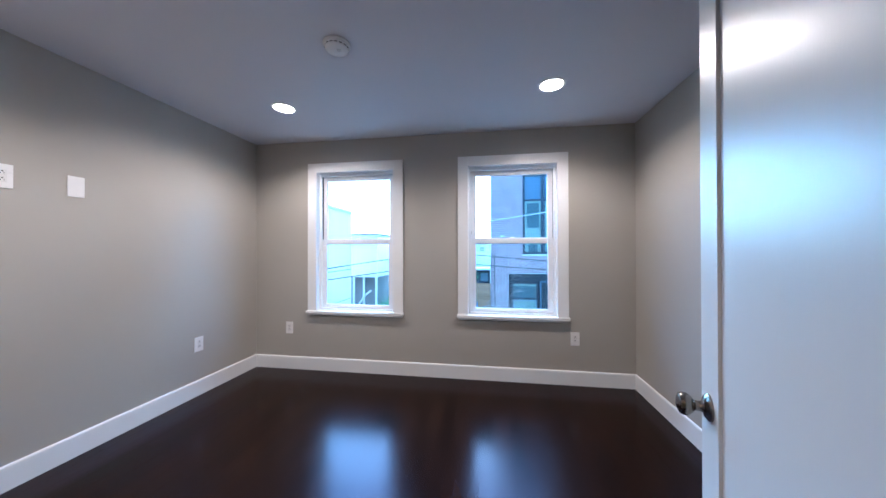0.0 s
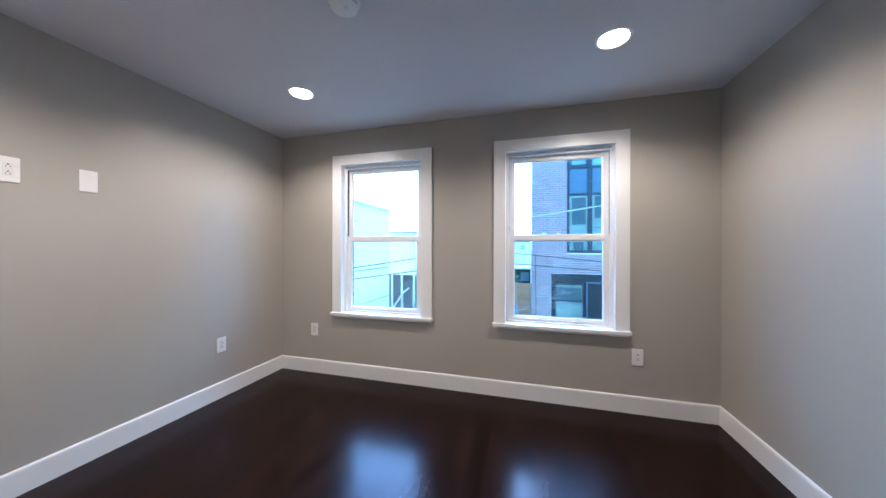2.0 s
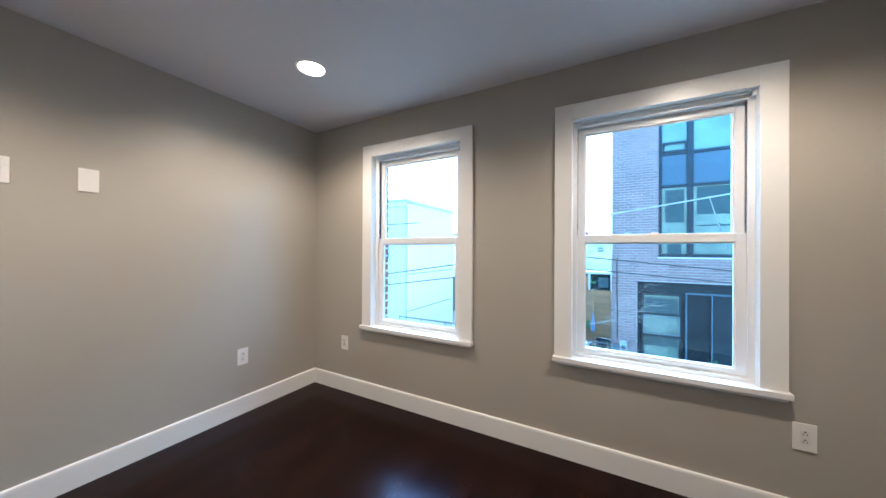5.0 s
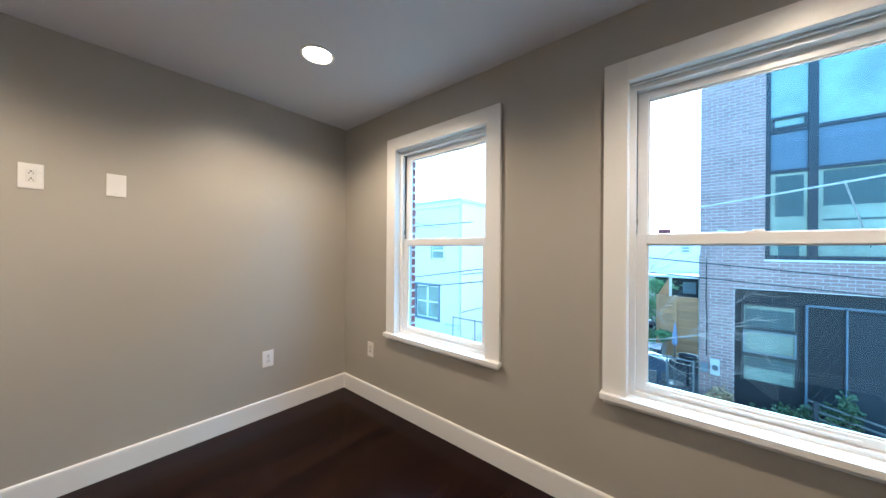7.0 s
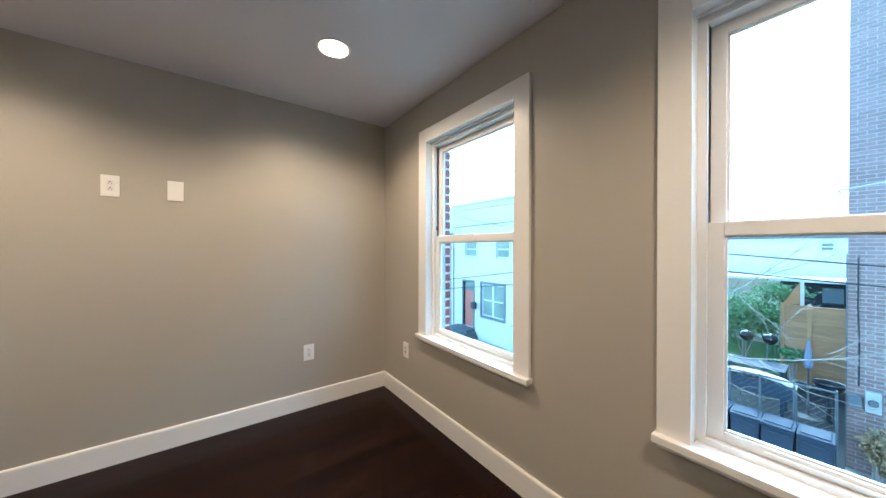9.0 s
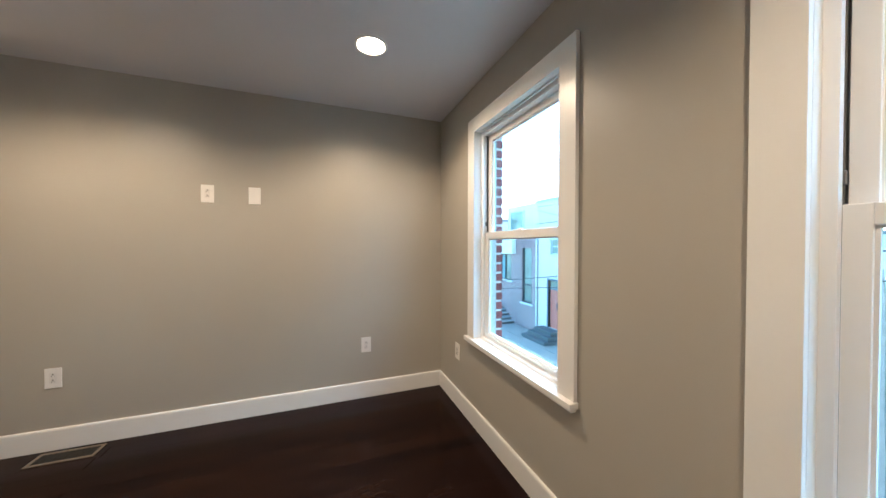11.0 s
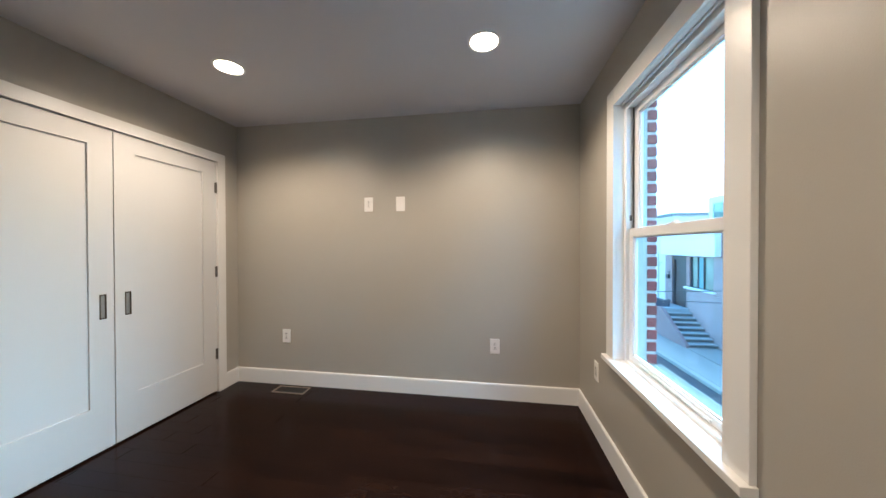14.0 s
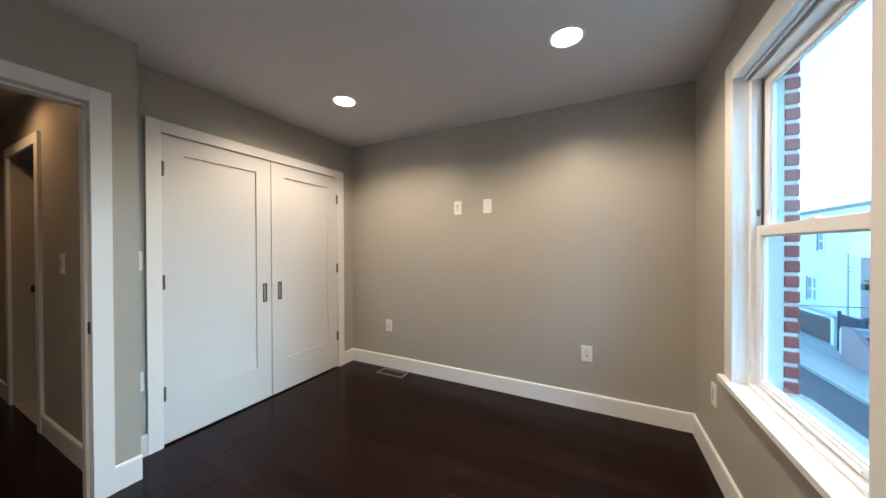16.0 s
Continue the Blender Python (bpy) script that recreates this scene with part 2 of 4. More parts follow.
def baseboard(x0, y0, x1, y1, nx, ny, h=0.135, d=0.015):
    """A board with a small stepped and rounded top, from one end to the other; nx, ny points into the room."""
    prof = [(0, 0), (d, 0), (d, h - 0.014), (d * 0.93, h - 0.008), (d * 0.8, h - 0.003), (d * 0.5, h), (0, h)]
    bm = bmesh.new()
    a = [bm.verts.new((x0 + nx * p, y0 + ny * p, z)) for p, z in prof]
    b = [bm.verts.new((x1 + nx * p, y1 + ny * p, z)) for p, z in prof]
    for i in range(len(prof)):
        j = (i + 1) % len(prof)
        bm.faces.new((a[i], a[j], b[j], b[i]))
    bm.faces.new(a)
    bm.faces.new(b[::-1])
    return shell("baseboard", bm, M_TRIM, "white painted wooden baseboard with an eased top edge")


CW = 0.078
baseboard(0, YC, 0, 0, 1, 0)
baseboard(0.0155, 0, W - 0.0155, 0, 0, -1)
baseboard(W, YD, W, 0, -1, 0)
baseboard(0.0155, YC, CX0 - CW, YC, 0, 1)
baseboard(CX1 + CW, YC, XJ, YC, 0, 1)
baseboard(XJ, YD, DX0 - CW, YD, 0, 1)
baseboard(DX1 + CW, YD, W - 0.0155, YD, 0, 1)
baseboard(HX, -4.07, HX, YD - T - 0.02, 1, 0)
baseboard(HX, -5.6, HX, -5.01, 1, 0)
baseboard(0.5, -5.6, 0.5, -3.9, 1, 0)


# ---- windows ----
def window(cx):
    w = thing("window_1" if cx < 2 else "window_2", (cx, 0, Z0), "white double-hung window with flat casing and clear panes", "window", kind="structure")
    o, h = OW, Z1 - Z0
    c = 0.1
    part("casing", boxes((-o - c, -o, -0.02, 0, 0, h + 0.098), bevel=0.002), M_TRIM, w)
    part("casing", boxes((o, o + c, -0.02, 0, 0, h + 0.098), bevel=0.002), M_TRIM, w)
    part("head_casing", boxes((-o, o, -0.0195, 0, h, h + 0.098), bevel=0.002), M_TRIM, w)
    part("window_sill", boxes((-o - c - 0.008, o + c + 0.008, -0.048, -0.0005, -0.028, 0), (-o, o, -0.001, 0.05, -0.028, 0), bevel=0.003), M_TRIM, w, "white painted sill board")
    part("apron", boxes((-o - c + 0.004, o + c - 0.004, -0.03, 0, -0.046, -0.0285), bevel=0.004), M_TRIM, w)
    lin = bmesh.new()
    box(lin, -o - JR, -o, 0, 0.11, -0.0, h + JR)
    box(lin, o, o + JR, 0, 0.11, 0, h + JR)
    box(lin, -o, o, 0, 0.11, h, h + JR)
    part("jamb_lining", lin, M_TRIM, w)
    fr = bmesh.new()
    f = 0.026
    for s in (-1, 1):
        a, b = sorted((s * o, s * (o - f)))
        box(fr, a, b, 0.04, 0.058, 0, h)
        # stop is vinyl like the frame; its grey tones down the daylight on it
        part("outer_stop", boxes((a, b, 0.0982, 0.125, 0, h)), M_DIM_MOULD, w, "white outer stop of the frame, shade put into its grey")
        a, b = sorted((s * o, s * (o - 0.012)))
        box(fr, a, b, 0.058, 0.098, 0, h)
    box(fr, -o + f, o - f, 0.04, 0.125, h - 0.03, h)
    box(fr, -o + f, o - f, 0.035, 0.125, -0.01, 0.018)
    part("window_frame", fr, M_VINYL, w)
    for s in (-1, 1):
        a, b = sorted((s * (o - 0.0125), s * (o - 0.022)))
        part("balance_track", boxes((a, b, 0.079, 0.083, 0.76, h - 0.03)), M_TRACK, w, "dark balance track strip")
        a, b = sorted((s * (o - 0.0125), s * (o - 0.03)))
        part("tilt_shoe", boxes((a, b, 0.06, 0.07, 0.80, 0.83), bevel=0.002), M_TRACK, w)
    st = 0.042
    xs = o - f
    def sash(name, y0, y1, z0, z1, zb, zt):
        g = part(name, boxes((-xs, -xs + st, y0, y1, z0, z1), (xs - st, xs, y0, y1, z0, z1), (-xs + st, xs - st, y0, y1, z0, zb), (-xs + st, xs - st, y0, y1, zt, z1), bevel=0.0025), M_VINYL, w)
        bead = bmesh.new()
        b = 0.007
        for r in ((-xs + st, -xs + st + b, zb, zt), (xs - st - b, xs - st, zb, zt), (-xs + st + b, xs - st - b, zb, zb + b), (-xs + st + b, xs - st - b, zt - b, zt)):
            box(bead, r[0], r[1], y0 + 0.008, y1 - 0.008, r[2], r[3])
        part("glazing_bead", bead, M_VINYL, g)
        part("pane", boxes((-xs + st + 0.001, xs - st - 0.001, (y0 + y1) / 2 - 0.002, (y0 + y1) / 2 + 0.002, zb + 0.001, zt - 0.001)), M_GLASS, g, "clear window glass")
        return g
    zm = 1.366 - Z0
    lower = sash("lower_sash", 0.058, 0.084, 0.019, zm + 0.024, 0.052, zm - 0.022)
    upper = sash("upper_sash", 0.0845, 0.11, zm - 0.02, h - 0.031, zm + 0.022, h - 0.072)
    part("lift_rail", boxes((-0.26, 0.26, 0.050, 0.058, 0.030, 0.040), bevel=0.002), M_VINYL, lower)
    part("sash_lock", boxes((-0.03, 0.03, 0.06, 0.084, zm + 0.0245, zm + 0.030), (-0.006, 0.028, 0.064, 0.078, zm + 0.0305, zm + 0.036), bevel=0.002), M_VINYL, lower)
    rail = part("shade_rail", boxes((-o + 0.003, o - 0.02, 0.020, 0.032, h - 0.011, h - 0.001), bevel=0.003), M_RAIL, w, "slim grey shade rail")
    part("end_bracket", boxes((o - 0.019, o - 0.001, 0.006, 0.038, h - 0.03, h - 0.001), bevel=0.002), M_RAIL, w)
    return w


for c in WIN:
    window(c)


# ---- doors ----
def shaker(name, parent, w, h, y0, y1, rails, mat_=M_DOOR, recess=0.012, label=""):
    """A leaf from x 0 to w with one recessed panel on each face; rails: stile, top, bottom."""
    s, t, b = rails
    g = part(name, boxes((0, s, y0, y1, 0, h), (w - s, w, y0, y1, 0, h), (s, w - s, y0, y1, 0, b), (s, w - s, y0, y1, h - t, h)), mat_, parent, label)
    part("door_panel", boxes((s, w - s, y0 + recess, y1 - recess, b, h - t)), mat_, g)
    return g


def hinge(parent, x, y, z, h=0.09):
    bm = boxes((x - 0.011, x + 0.011, y - 0.001, y + 0.0025, z - h / 2, z + h / 2))
    b2 = lathe([(0.0045, -h / 2 - 0.003), (0.006, -h / 2), (0.006, h / 2), (0.0045, h / 2 + 0.003)], 12, at=(x, y + 0.006, z))
    me = bpy.data.meshes.new("tmp")
    b2.to_mesh(me)
    bm.from_mesh(me)
    b2.free()
    bpy.data.meshes.remove(me)
    return part("hinge", bm, M_HINGE, parent, "satin metal butt hinge")


clo = thing("closet_door_frame", (0, YC, 0), "white flat casing round a double closet", "door frame", kind="structure")
part("casing", boxes((CX0 - CW, CX0, 0, 0.02, 0, CH + 0.075), bevel=0.002), M_TRIM, clo)
part("casing", boxes((CX1, CX1 + CW, 0, 0.02, 0, CH + 0.075), bevel=0.002), M_TRIM, clo)
part("head_casing", boxes((CX0, CX1, 0, 0.0195, CH, CH + 0.075), bevel=0.002), M_TRIM, clo)
part("jamb", boxes((CX0 - 0.0145, CX0, -T, 0, 0, CH), (CX1, CX1 + 0.0145, -T, 0, 0, CH), (CX0 - 0.0145, CX1 + 0.0145, -T, 0, CH, CH + 0.0145)), M_TRIM, clo)
MID = 0.984
for side, x0, x1 in ((0, CX0 + 0.003, MID - 0.003), (1, MID + 0.003, CX1 - 0.003)):
    d = thing("closet_door", (x0, YC, 0.013), "closed white shaker closet door with a nickel pull", "door", "closet doors")
    wd = x1 - x0
    leaf = shaker("leaf", d, wd, CH - 0.017, -0.036, 0.0, (0.125, 0.118, 0.285))
    hx = 0.005 if side == 0 else wd - 0.005
    for z in (0.33, 1.06, 1.80):
        hinge(d, hx, 0.004, z)
    px = wd - 0.072 if side == 0 else 0.058
    p = part("pull", boxes((px - 0.018, px - 0.0125, 0, 0.003, 0.825, 0.98), (px + 0.0125, px + 0.018, 0, 0.003, 0.825, 0.98), (px - 0.0125, px + 0.0125, 0, 0.003, 0.825, 0.832), (px - 0.0125, px + 0.0125, 0, 0.003, 0.973, 0.98)), M_NICKEL, d, "satin nickel flush pull")
    part("pull_cup", boxes((px - 0.0125, px + 0.0125, 0.0, 0.0008, 0.832, 0.973)), M_CUP, p)
    # dark strip in place of the recess shade along the cup's left edge
    part("cup_shade", boxes((px - 0.0125, px - 0.009, 0.0008, 0.0026, 0.832, 0.973)), M_DARKMETAL, p)

ent = thing("door_1", (0, YD, 0), "white flat casing of the room doorway", "door frame", kind="structure")
for y0, y1 in ((0, 0.02), (-T - 0.02, -T)):
    part("casing", boxes((DX0 - CW, DX0, y0, y1, 0, DH + 0.075), bevel=0.002), M_TRIM, ent)
    part("casing", boxes((DX1, DX1 + CW, y0, y1, 0, DH + 0.075), bevel=0.002), M_TRIM, ent)
    part("head_casing", boxes((DX0, DX1, y0 + (0.0005 if y0 < 0 else 0), y1 - (0.0005 if y0 == 0 else 0), DH, DH + 0.075), bevel=0.002), M_TRIM, ent)
part("jamb", boxes((DX0 - 0.0145, DX0, -T, 0, 0, DH), (DX1, DX1 + 0.0145, -T, 0, 0, DH), (DX0 - 0.0145, DX1 + 0.0145, -T, 0, DH, DH + 0.0145)), M_TRIM, ent)
part("door_stop", boxes((DX0, DX0 + 0.011, -T + 0.03, -0.04, 0, DH), (DX1 - 0.011, DX1, -T + 0.03, -0.04, 0, DH), (DX0 + 0.011, DX1 - 0.011, -T + 0.03, -0.04, DH - 0.011, DH)), M_TRIM, ent)
part("strike_plate", boxes((DX0, DX0 + 0.002, -0.036, -0.004, 0.86, 0.92), (DX0 + 0.002, DX0 + 0.0035, -0.026, -0.012, 0.875, 0.905)), M_DARKMETAL, ent, "dark metal strike plate")

# the open leaf turns on the jamb
ANG = 107.1
leaf = thing("room_door", pose(DX1 - 0.016, YD + 0.022, 0.012, 0, 0, 180 - ANG), "open white shaker room door with satin nickel knobs", "door")
shaker("leaf", leaf, 0.775, 2.018, -0.036, 0.0, (0.117, 0.118, 0.285), recess=0.007)
for s, y in ((1, 0.0), (-1, -0.036)):
    k = part("door_knob", lathe([(0.033, 0), (0.033, s * 0.004), (0.026, s * 0.010), (0.014, s * 0.013), (0.0115, s * 0.022), (0.012, s * 0.030), (0.020, s * 0.036), (0.0265, s * 0.045), (0.0275, s * 0.054), (0.024, s * 0.062), (0.013, s * 0.067), (0.004, s * 0.068)], 32, "y", (0.715, y, 0.865)), M_NICKEL, leaf, "round satin nickel knob on a rose", smooth=True)
part("latch_plate", boxes((0.775, 0.7765, -0.030, -0.006, 0.835, 0.895), (0.7765, 0.786, -0.024, -0.012, 0.853, 0.877)), M_NICKEL, leaf)
for z in (0.25, 1.02, 1.80):
    part("hinge", lathe([(0.005, -0.048), (0.0065, -0.045), (0.0065, 0.045), (0.005, 0.048)], 12, at=(-0.006, 0.0, z)), M_HINGE, leaf)

# hall door frame and its door, half open
hd = thing("door_2", (HX, -4.54, 0), "white casing of a door opening in the hallway", "door frame", kind="structure")
part("casing", boxes((0, 0.02, 0.39, 0.47, 0, 2.115), bevel=0.002), M_TRIM, hd)
part("casing", boxes((0, 0.02, -0.47, -0.39, 0, 2.115), bevel=0.002), M_TRIM, hd)
part("head_casing", boxes((0, 0.0195, -0.39, 0.39, 2.04, 2.115), bevel=0.002), M_TRIM, hd)
part("strike_plate", boxes((-0.125, -0.095, -0.3889, -0.386, 0.92, 0.98)), M_DARKMETAL, hd)


# ---- wall plates ----
def plate(at, rz, kind_, w=0.08, h=0.127, label="", name="outlet"):
    """kind_: outlet, blank, switch, coax. Built facing -y, then turned."""
    g = thing(name, pose(*at, 0, 0, rz), label, name.replace("_", " "), "wall plates")
    part("cover_plate", boxes((-w / 2, w / 2, -0.006, 0, -h / 2, h / 2), bevel=0.0025), M_PLATE, g)
    if kind_ == "outlet":
        part("receptacle", boxes((-0.0165, 0.0165, -0.0075, -0.006, -0.033, 0.033), bevel=0.0007), M_PLATE2, g)
        bm = bmesh.new()
        for s in (-1, 1):
            z = s * 0.018
            box(bm, -0.0076, -0.0052, -0.0079, -0.0072, z - 0.008, z)
            box(bm, 0.0052, 0.0076, -0.0079, -0.0072, z - 0.007, z)
            box(bm, -0.0034, 0.0034, -0.0079, -0.0072, z + 0.0035, z + 0.0095)
        part("socket_slots", bm, M_SLOT, g, "dark socket slots")
    elif kind_ == "coax":
        part("receptacle", boxes((-0.0165, 0.0165, -0.0075, -0.006, -0.033, 0.033), bevel=0.0007), M_PLATE2, g)
        for z in (-0.016, 0.016):
            part("jack", lathe([(0.0075, 0), (0.0075, -0.004), (0.0045, -0.0045), (0.0045, -0.011)], 12, "y", (0, -0.0075, z)), M_HINGE, g, "small round metal jack")
    elif kind_ == "switch":
        part("rocker", boxes((-0.0165, 0.0165, -0.0085, -0.006, -0.033, 0.033), bevel=0.001), M_PLATE2, g)
        part("indicator", boxes((-0.003, 0.003, -0.0092, -0.0084, -0.03, -0.026)), M_PLATE, g)
    for z in ((-0.048, 0.048) if kind_ != "outlet" else (0,)):
        part("screw", lathe([(0.003, 0), (0.0025, -0.001)], 10, "y", (0, -0.0060 if kind_ != "outlet" else -0.0075, z)), M_PLATE2, g)
    return g


lab = "white plastic duplex outlet on the greige wall"
plate((0, -2.61, 0.455), 90, "outlet", label=lab + " near the closet")
plate((0, -0.68, 0.448), 90, "outlet", label=lab + " near the windows")
plate((0, -1.795, 1.668), 90, "outlet", label="white plastic duplex outlet at television height")
plate((0, -1.50, 1.668), 90, "blank", label="blank white cover plate at television height", name="cover")
plate((0.402, 0, 0.44), 0, "outlet", label=lab + " under the window")
plate((3.337, 0, 0.435), 0, "outlet", label=lab + " beside the window")
plate((1.864, YC, 1.216), 180, "switch", w=0.075, h=0.12, label="white rocker switch beside the closet casing", name="light_switch")
plate((1.864, YC, 0.468), 180, "outlet", w=0.075, h=0.12, label=lab + " beside the closet casing")
plate((HX, -3.64, 1.2), 90, "switch", label="white rocker switch on the hallway wall", name="light_switch")

# ---- ceiling things ----
for x, y in LAMPS:
    l = thing("ceiling_light", (x, y, H), "lit recessed round ceiling light with a white trim", "ceiling light", "ceiling lights")
    part("trim_ring", turned([(0.094, -0.0003), (0.094, -0.003), (0.088, -0.005), (0.079, -0.0055), (0.076, -0.002), (0.071, 0.020), (0.0765, 0.020), (0.0765, -0.0003)], 48), M_TRIM, l, smooth=True)
    part("lens", lathe([(0.0695, 0.020), (0.0695, 0.018), (0.05, 0.0165)], 40), M_LENS if y > -3 else M_LENS_HALL, l, "glowing warm lens")
    # the downlight throws a soft cone
    beam = new("lamp_beam", bpy.data.lights.new("lamp_beam", "SPOT"))
    beam.data.energy, beam.data.color, beam.data.shadow_soft_size = (9.5, (1.0, 0.66, 0.36), 0.05) if y > -3 else (2.0, (1.0, 0.50, 0.17), 0.04)
    beam.data.spot_size, beam.data.spot_blend = radians(150), 0.55
    beam.matrix_world = look((x, y, H - 0.004), (x, y, 0))

sd = thing("smoke_detector", (1.688, -1.42, H), "round white smoke detector on the ceiling", "smoke detector")
part("base", lathe([(0.074, 0), (0.074, -0.010), (0.070, -0.012)], 40), M_PLATE, sd, smooth=True)
part("body", lathe([(0.062, -0.012), (0.066, -0.018), (0.064, -0.032), (0.052, -0.040), (0.020, -0.043), (0.004, -0.0435)], 40), M_PLATE, sd, smooth=True)
bm = bmesh.new()
for i in range(16):
    a = 2 * math.pi * i / 16
    vs = []
    for r, z in ((0.0655, -0.022), (0.0655, -0.028)):
        for da in (-0.12, 0.12):
            vs.append(bm.verts.new((r * math.cos(a + da) * 1.012, r * math.sin(a + da) * 1.012, z)))
    bm.faces.new((vs[0], vs[1], vs[3], vs[2]))
part("sensor_slots", bm, M_SLOT, sd, "dark slots round the rim")
part("test_button", lathe([(0.011, -0.0425), (0.011, -0.046), (0.008, -0.047)], 20, at=(0.018, -0.01, 0)), M_PLATE2, sd)

# ---- floor register ----
vt = thing("floor_vent", (0.11, -2.49, 0.0), "bronze metal floor vent near the wall", "floor vent")
part("frame", boxes((-0.065, -0.048, -0.155, 0.155, 0, 0.005), (0.048, 0.065, -0.155, 0.155, 0, 0.005), (-0.048, 0.048, -0.155, -0.138, 0, 0.005), (-0.048, 0.048, 0.138, 0.155, 0, 0.005), bevel=0.001), M_VENT, vt)
part("duct_mouth", boxes((-0.0475, 0.0475, -0.1375, 0.1375, 0, 0.0008)), M_SLOT, vt)
for i in range(11):
    y = -0.1375 + 0.025 * (i + 0.5)
    part("slat", boxes((-0.0475, 0.0475, y - 0.004, y + 0.004, 0.0008, 0.004)), M_DARKMETAL, vt)
part("bar", boxes((-0.003, 0.003, -0.1375, 0.1375, 0.004, 0.0048)), M_DARKMETAL, vt)

# ---- outside: ground, street, houses across the way ----
M_ROAD = mat("asphalt", (0.055, 0.055, 0.06), 0.85, vary=0.25, scale=0.8, fine=40, bump=0.003)
M_YARD = mat("yard_paving", (0.025, 0.028, 0.032), 0.8, vary=0.25, scale=1.2, fine=20, spec=0.2)
M_PAVE = mat("pavement_concrete", (0.34, 0.31, 0.265), 0.85, vary=0.12, scale=1.1, fine=30, bump=0.002)
M_BRICK = mat("brown_brick", (0.29, 0.20, 0.19), 0.85, vary=0.2, scale=3, fine=60, bump=0.002, island=0.6)
M_DARKBRICK = mat("dark_brick", (0.075, 0.055, 0.055), 0.85, vary=0.3, scale=4, fine=40, bump=0.002)
M_REDBRICK = mat("red_brick", (0.17, 0.042, 0.045), 0.8, vary=0.22, scale=12, fine=90, bump=0.002, island=0.6)
M_MORTAR = mat("mortar", (0.52, 0.50, 0.48), 0.9, vary=0.1, scale=5, fine=80)
M_STUCCO = mat("blue_grey_stucco", (0.68, 0.61, 0.54), 0.85, vary=0.08, scale=0.8, fine=25, bump=0.003)
M_WHITE = mat("white_siding", (0.8, 0.77, 0.74), 0.7, vary=0.05, scale=0.7, fine=20)
M_ROOF = mat("roof_felt", (0.2, 0.2, 0.2), 0.85, vary=0.15, scale=1.5)
M_PANEL = mat("dark_blue_panel", (0.095, 0.125, 0.165), 0.5, vary=0.12, scale=1.2, fine=20)
M_CHAR = mat("charcoal_metal", (0.018, 0.022, 0.03), 0.45, vary=0.15, scale=3)
# reflected sky and trees are put into the panes' patchy pale green
M_XGLASS = mat("outside_glass_sky_tint", (0.2, 0.25, 0.2), 0.08, vary=0.6, scale=1.3, fine=5, spec=0.9, rvary=0.02)
M_CURTAIN = mat("pale_blind", (0.2, 0.31, 0.32), 0.8, vary=0.08, scale=2, stretch=(1, 1, 6))
M_XTRIM = mat("outside_white_trim", (0.66, 0.66, 0.64), 0.5, vary=0.05, scale=4)
M_XFRAME = mat("steel_blue_trim", (0.15, 0.18, 0.2), 0.6, vary=0.08, scale=4)
M_RED = mat("faded_red_door", (0.5, 0.17, 0.12), 0.5, vary=0.1, scale=3)
M_WOOD = mat("fence_cedar", (0.43, 0.24, 0.115), 0.75, vary=0.25, scale=2, fine=30, stretch=(1, 1, 8), island=0.5)
M_STEEL = mat("galvanised_steel", (0.16, 0.17, 0.18), 0.55, 0.6, vary=0.1, scale=15)
M_BIN = mat("grey_bin_plastic", (0.045, 0.06, 0.09), 0.6, vary=0.15, scale=5, spec=0.2)
M_LEAF = mat("spring_leaves", (0.16, 0.28, 0.12), 0.6, vary=0.4, scale=4, fine=30, island=0.7)
M_DARKLEAF = mat("dark_leaves", (0.05, 0.085, 0.035), 0.6, vary=0.4, scale=4, fine=30, island=0.7)
M_PALE = mat("pale_variegated_leaves", (0.36, 0.26, 0.14), 0.6, vary=0.4, scale=6, fine=30, island=0.7)
M_BARK = mat("pale_bark", (0.36, 0.32, 0.29), 0.8, vary=0.3, scale=10, fine=60)
M_STONE = mat("stone_step", (0.1, 0.11, 0.11), 0.8, vary=0.12, scale=4, fine=40)
# step stone again, paler to carry the skylight on flat tops
M_LIT_TREAD = mat("lit_stone_tread", (0.36, 0.37, 0.36), 0.8, vary=0.12, scale=4, fine=40)
M_BLIND = mat("dim_blind", (0.06, 0.085, 0.085), 0.7, vary=0.3, scale=2, stretch=(1, 1, 6))
M_CLOTH = mat("umbrella_cloth", (0.24, 0.27, 0.38), 0.8, vary=0.15, scale=10)
M_GRILL = mat("black_enamel", (0.01, 0.01, 0.012), 0.15, vary=0.1, scale=10)
M_METER = mat("meter_grey", (0.46, 0.48, 0.48), 0.5, vary=0.06, scale=8)
M_CABLE = mat("cable_black", (0.03, 0.035, 0.04), 0.7)
M_CABLE2 = mat("cable_pale", (0.42, 0.43, 0.43), 0.6)
M_GRASS = mat("lawn", (0.06, 0.13, 0.03), 0.9, vary=0.35, scale=1.5, fine=40, bump=0.01)

# one ground sheet: near pavement, kerb, road, kerb, far pavement, lots, horizon
ROADZ = G - 0.12
prof = [(-400, G), (4.55, G), (4.58, G), (4.6, G - 0.02), (4.6, ROADZ), (5.2, ROADZ + 0.03), (5.93, ROADZ), (5.93, G - 0.02), (5.95, G), (6.08, G + 0.004), (8.5, G + 0.03), (700, G)]
bm = bmesh.new()
cols = [bm.verts.new((-700, y, z)) for y, z in prof], [bm.verts.new((700, y, z)) for y, z in prof]
for i in range(len(prof) - 1):
    bm.faces.new((cols[0][i], cols[1][i], cols[1][i + 1], cols[0][i + 1]))
ground = part("ground", bm, M_PAVE, None, "grey concrete and asphalt ground of a narrow street", kind="structure")
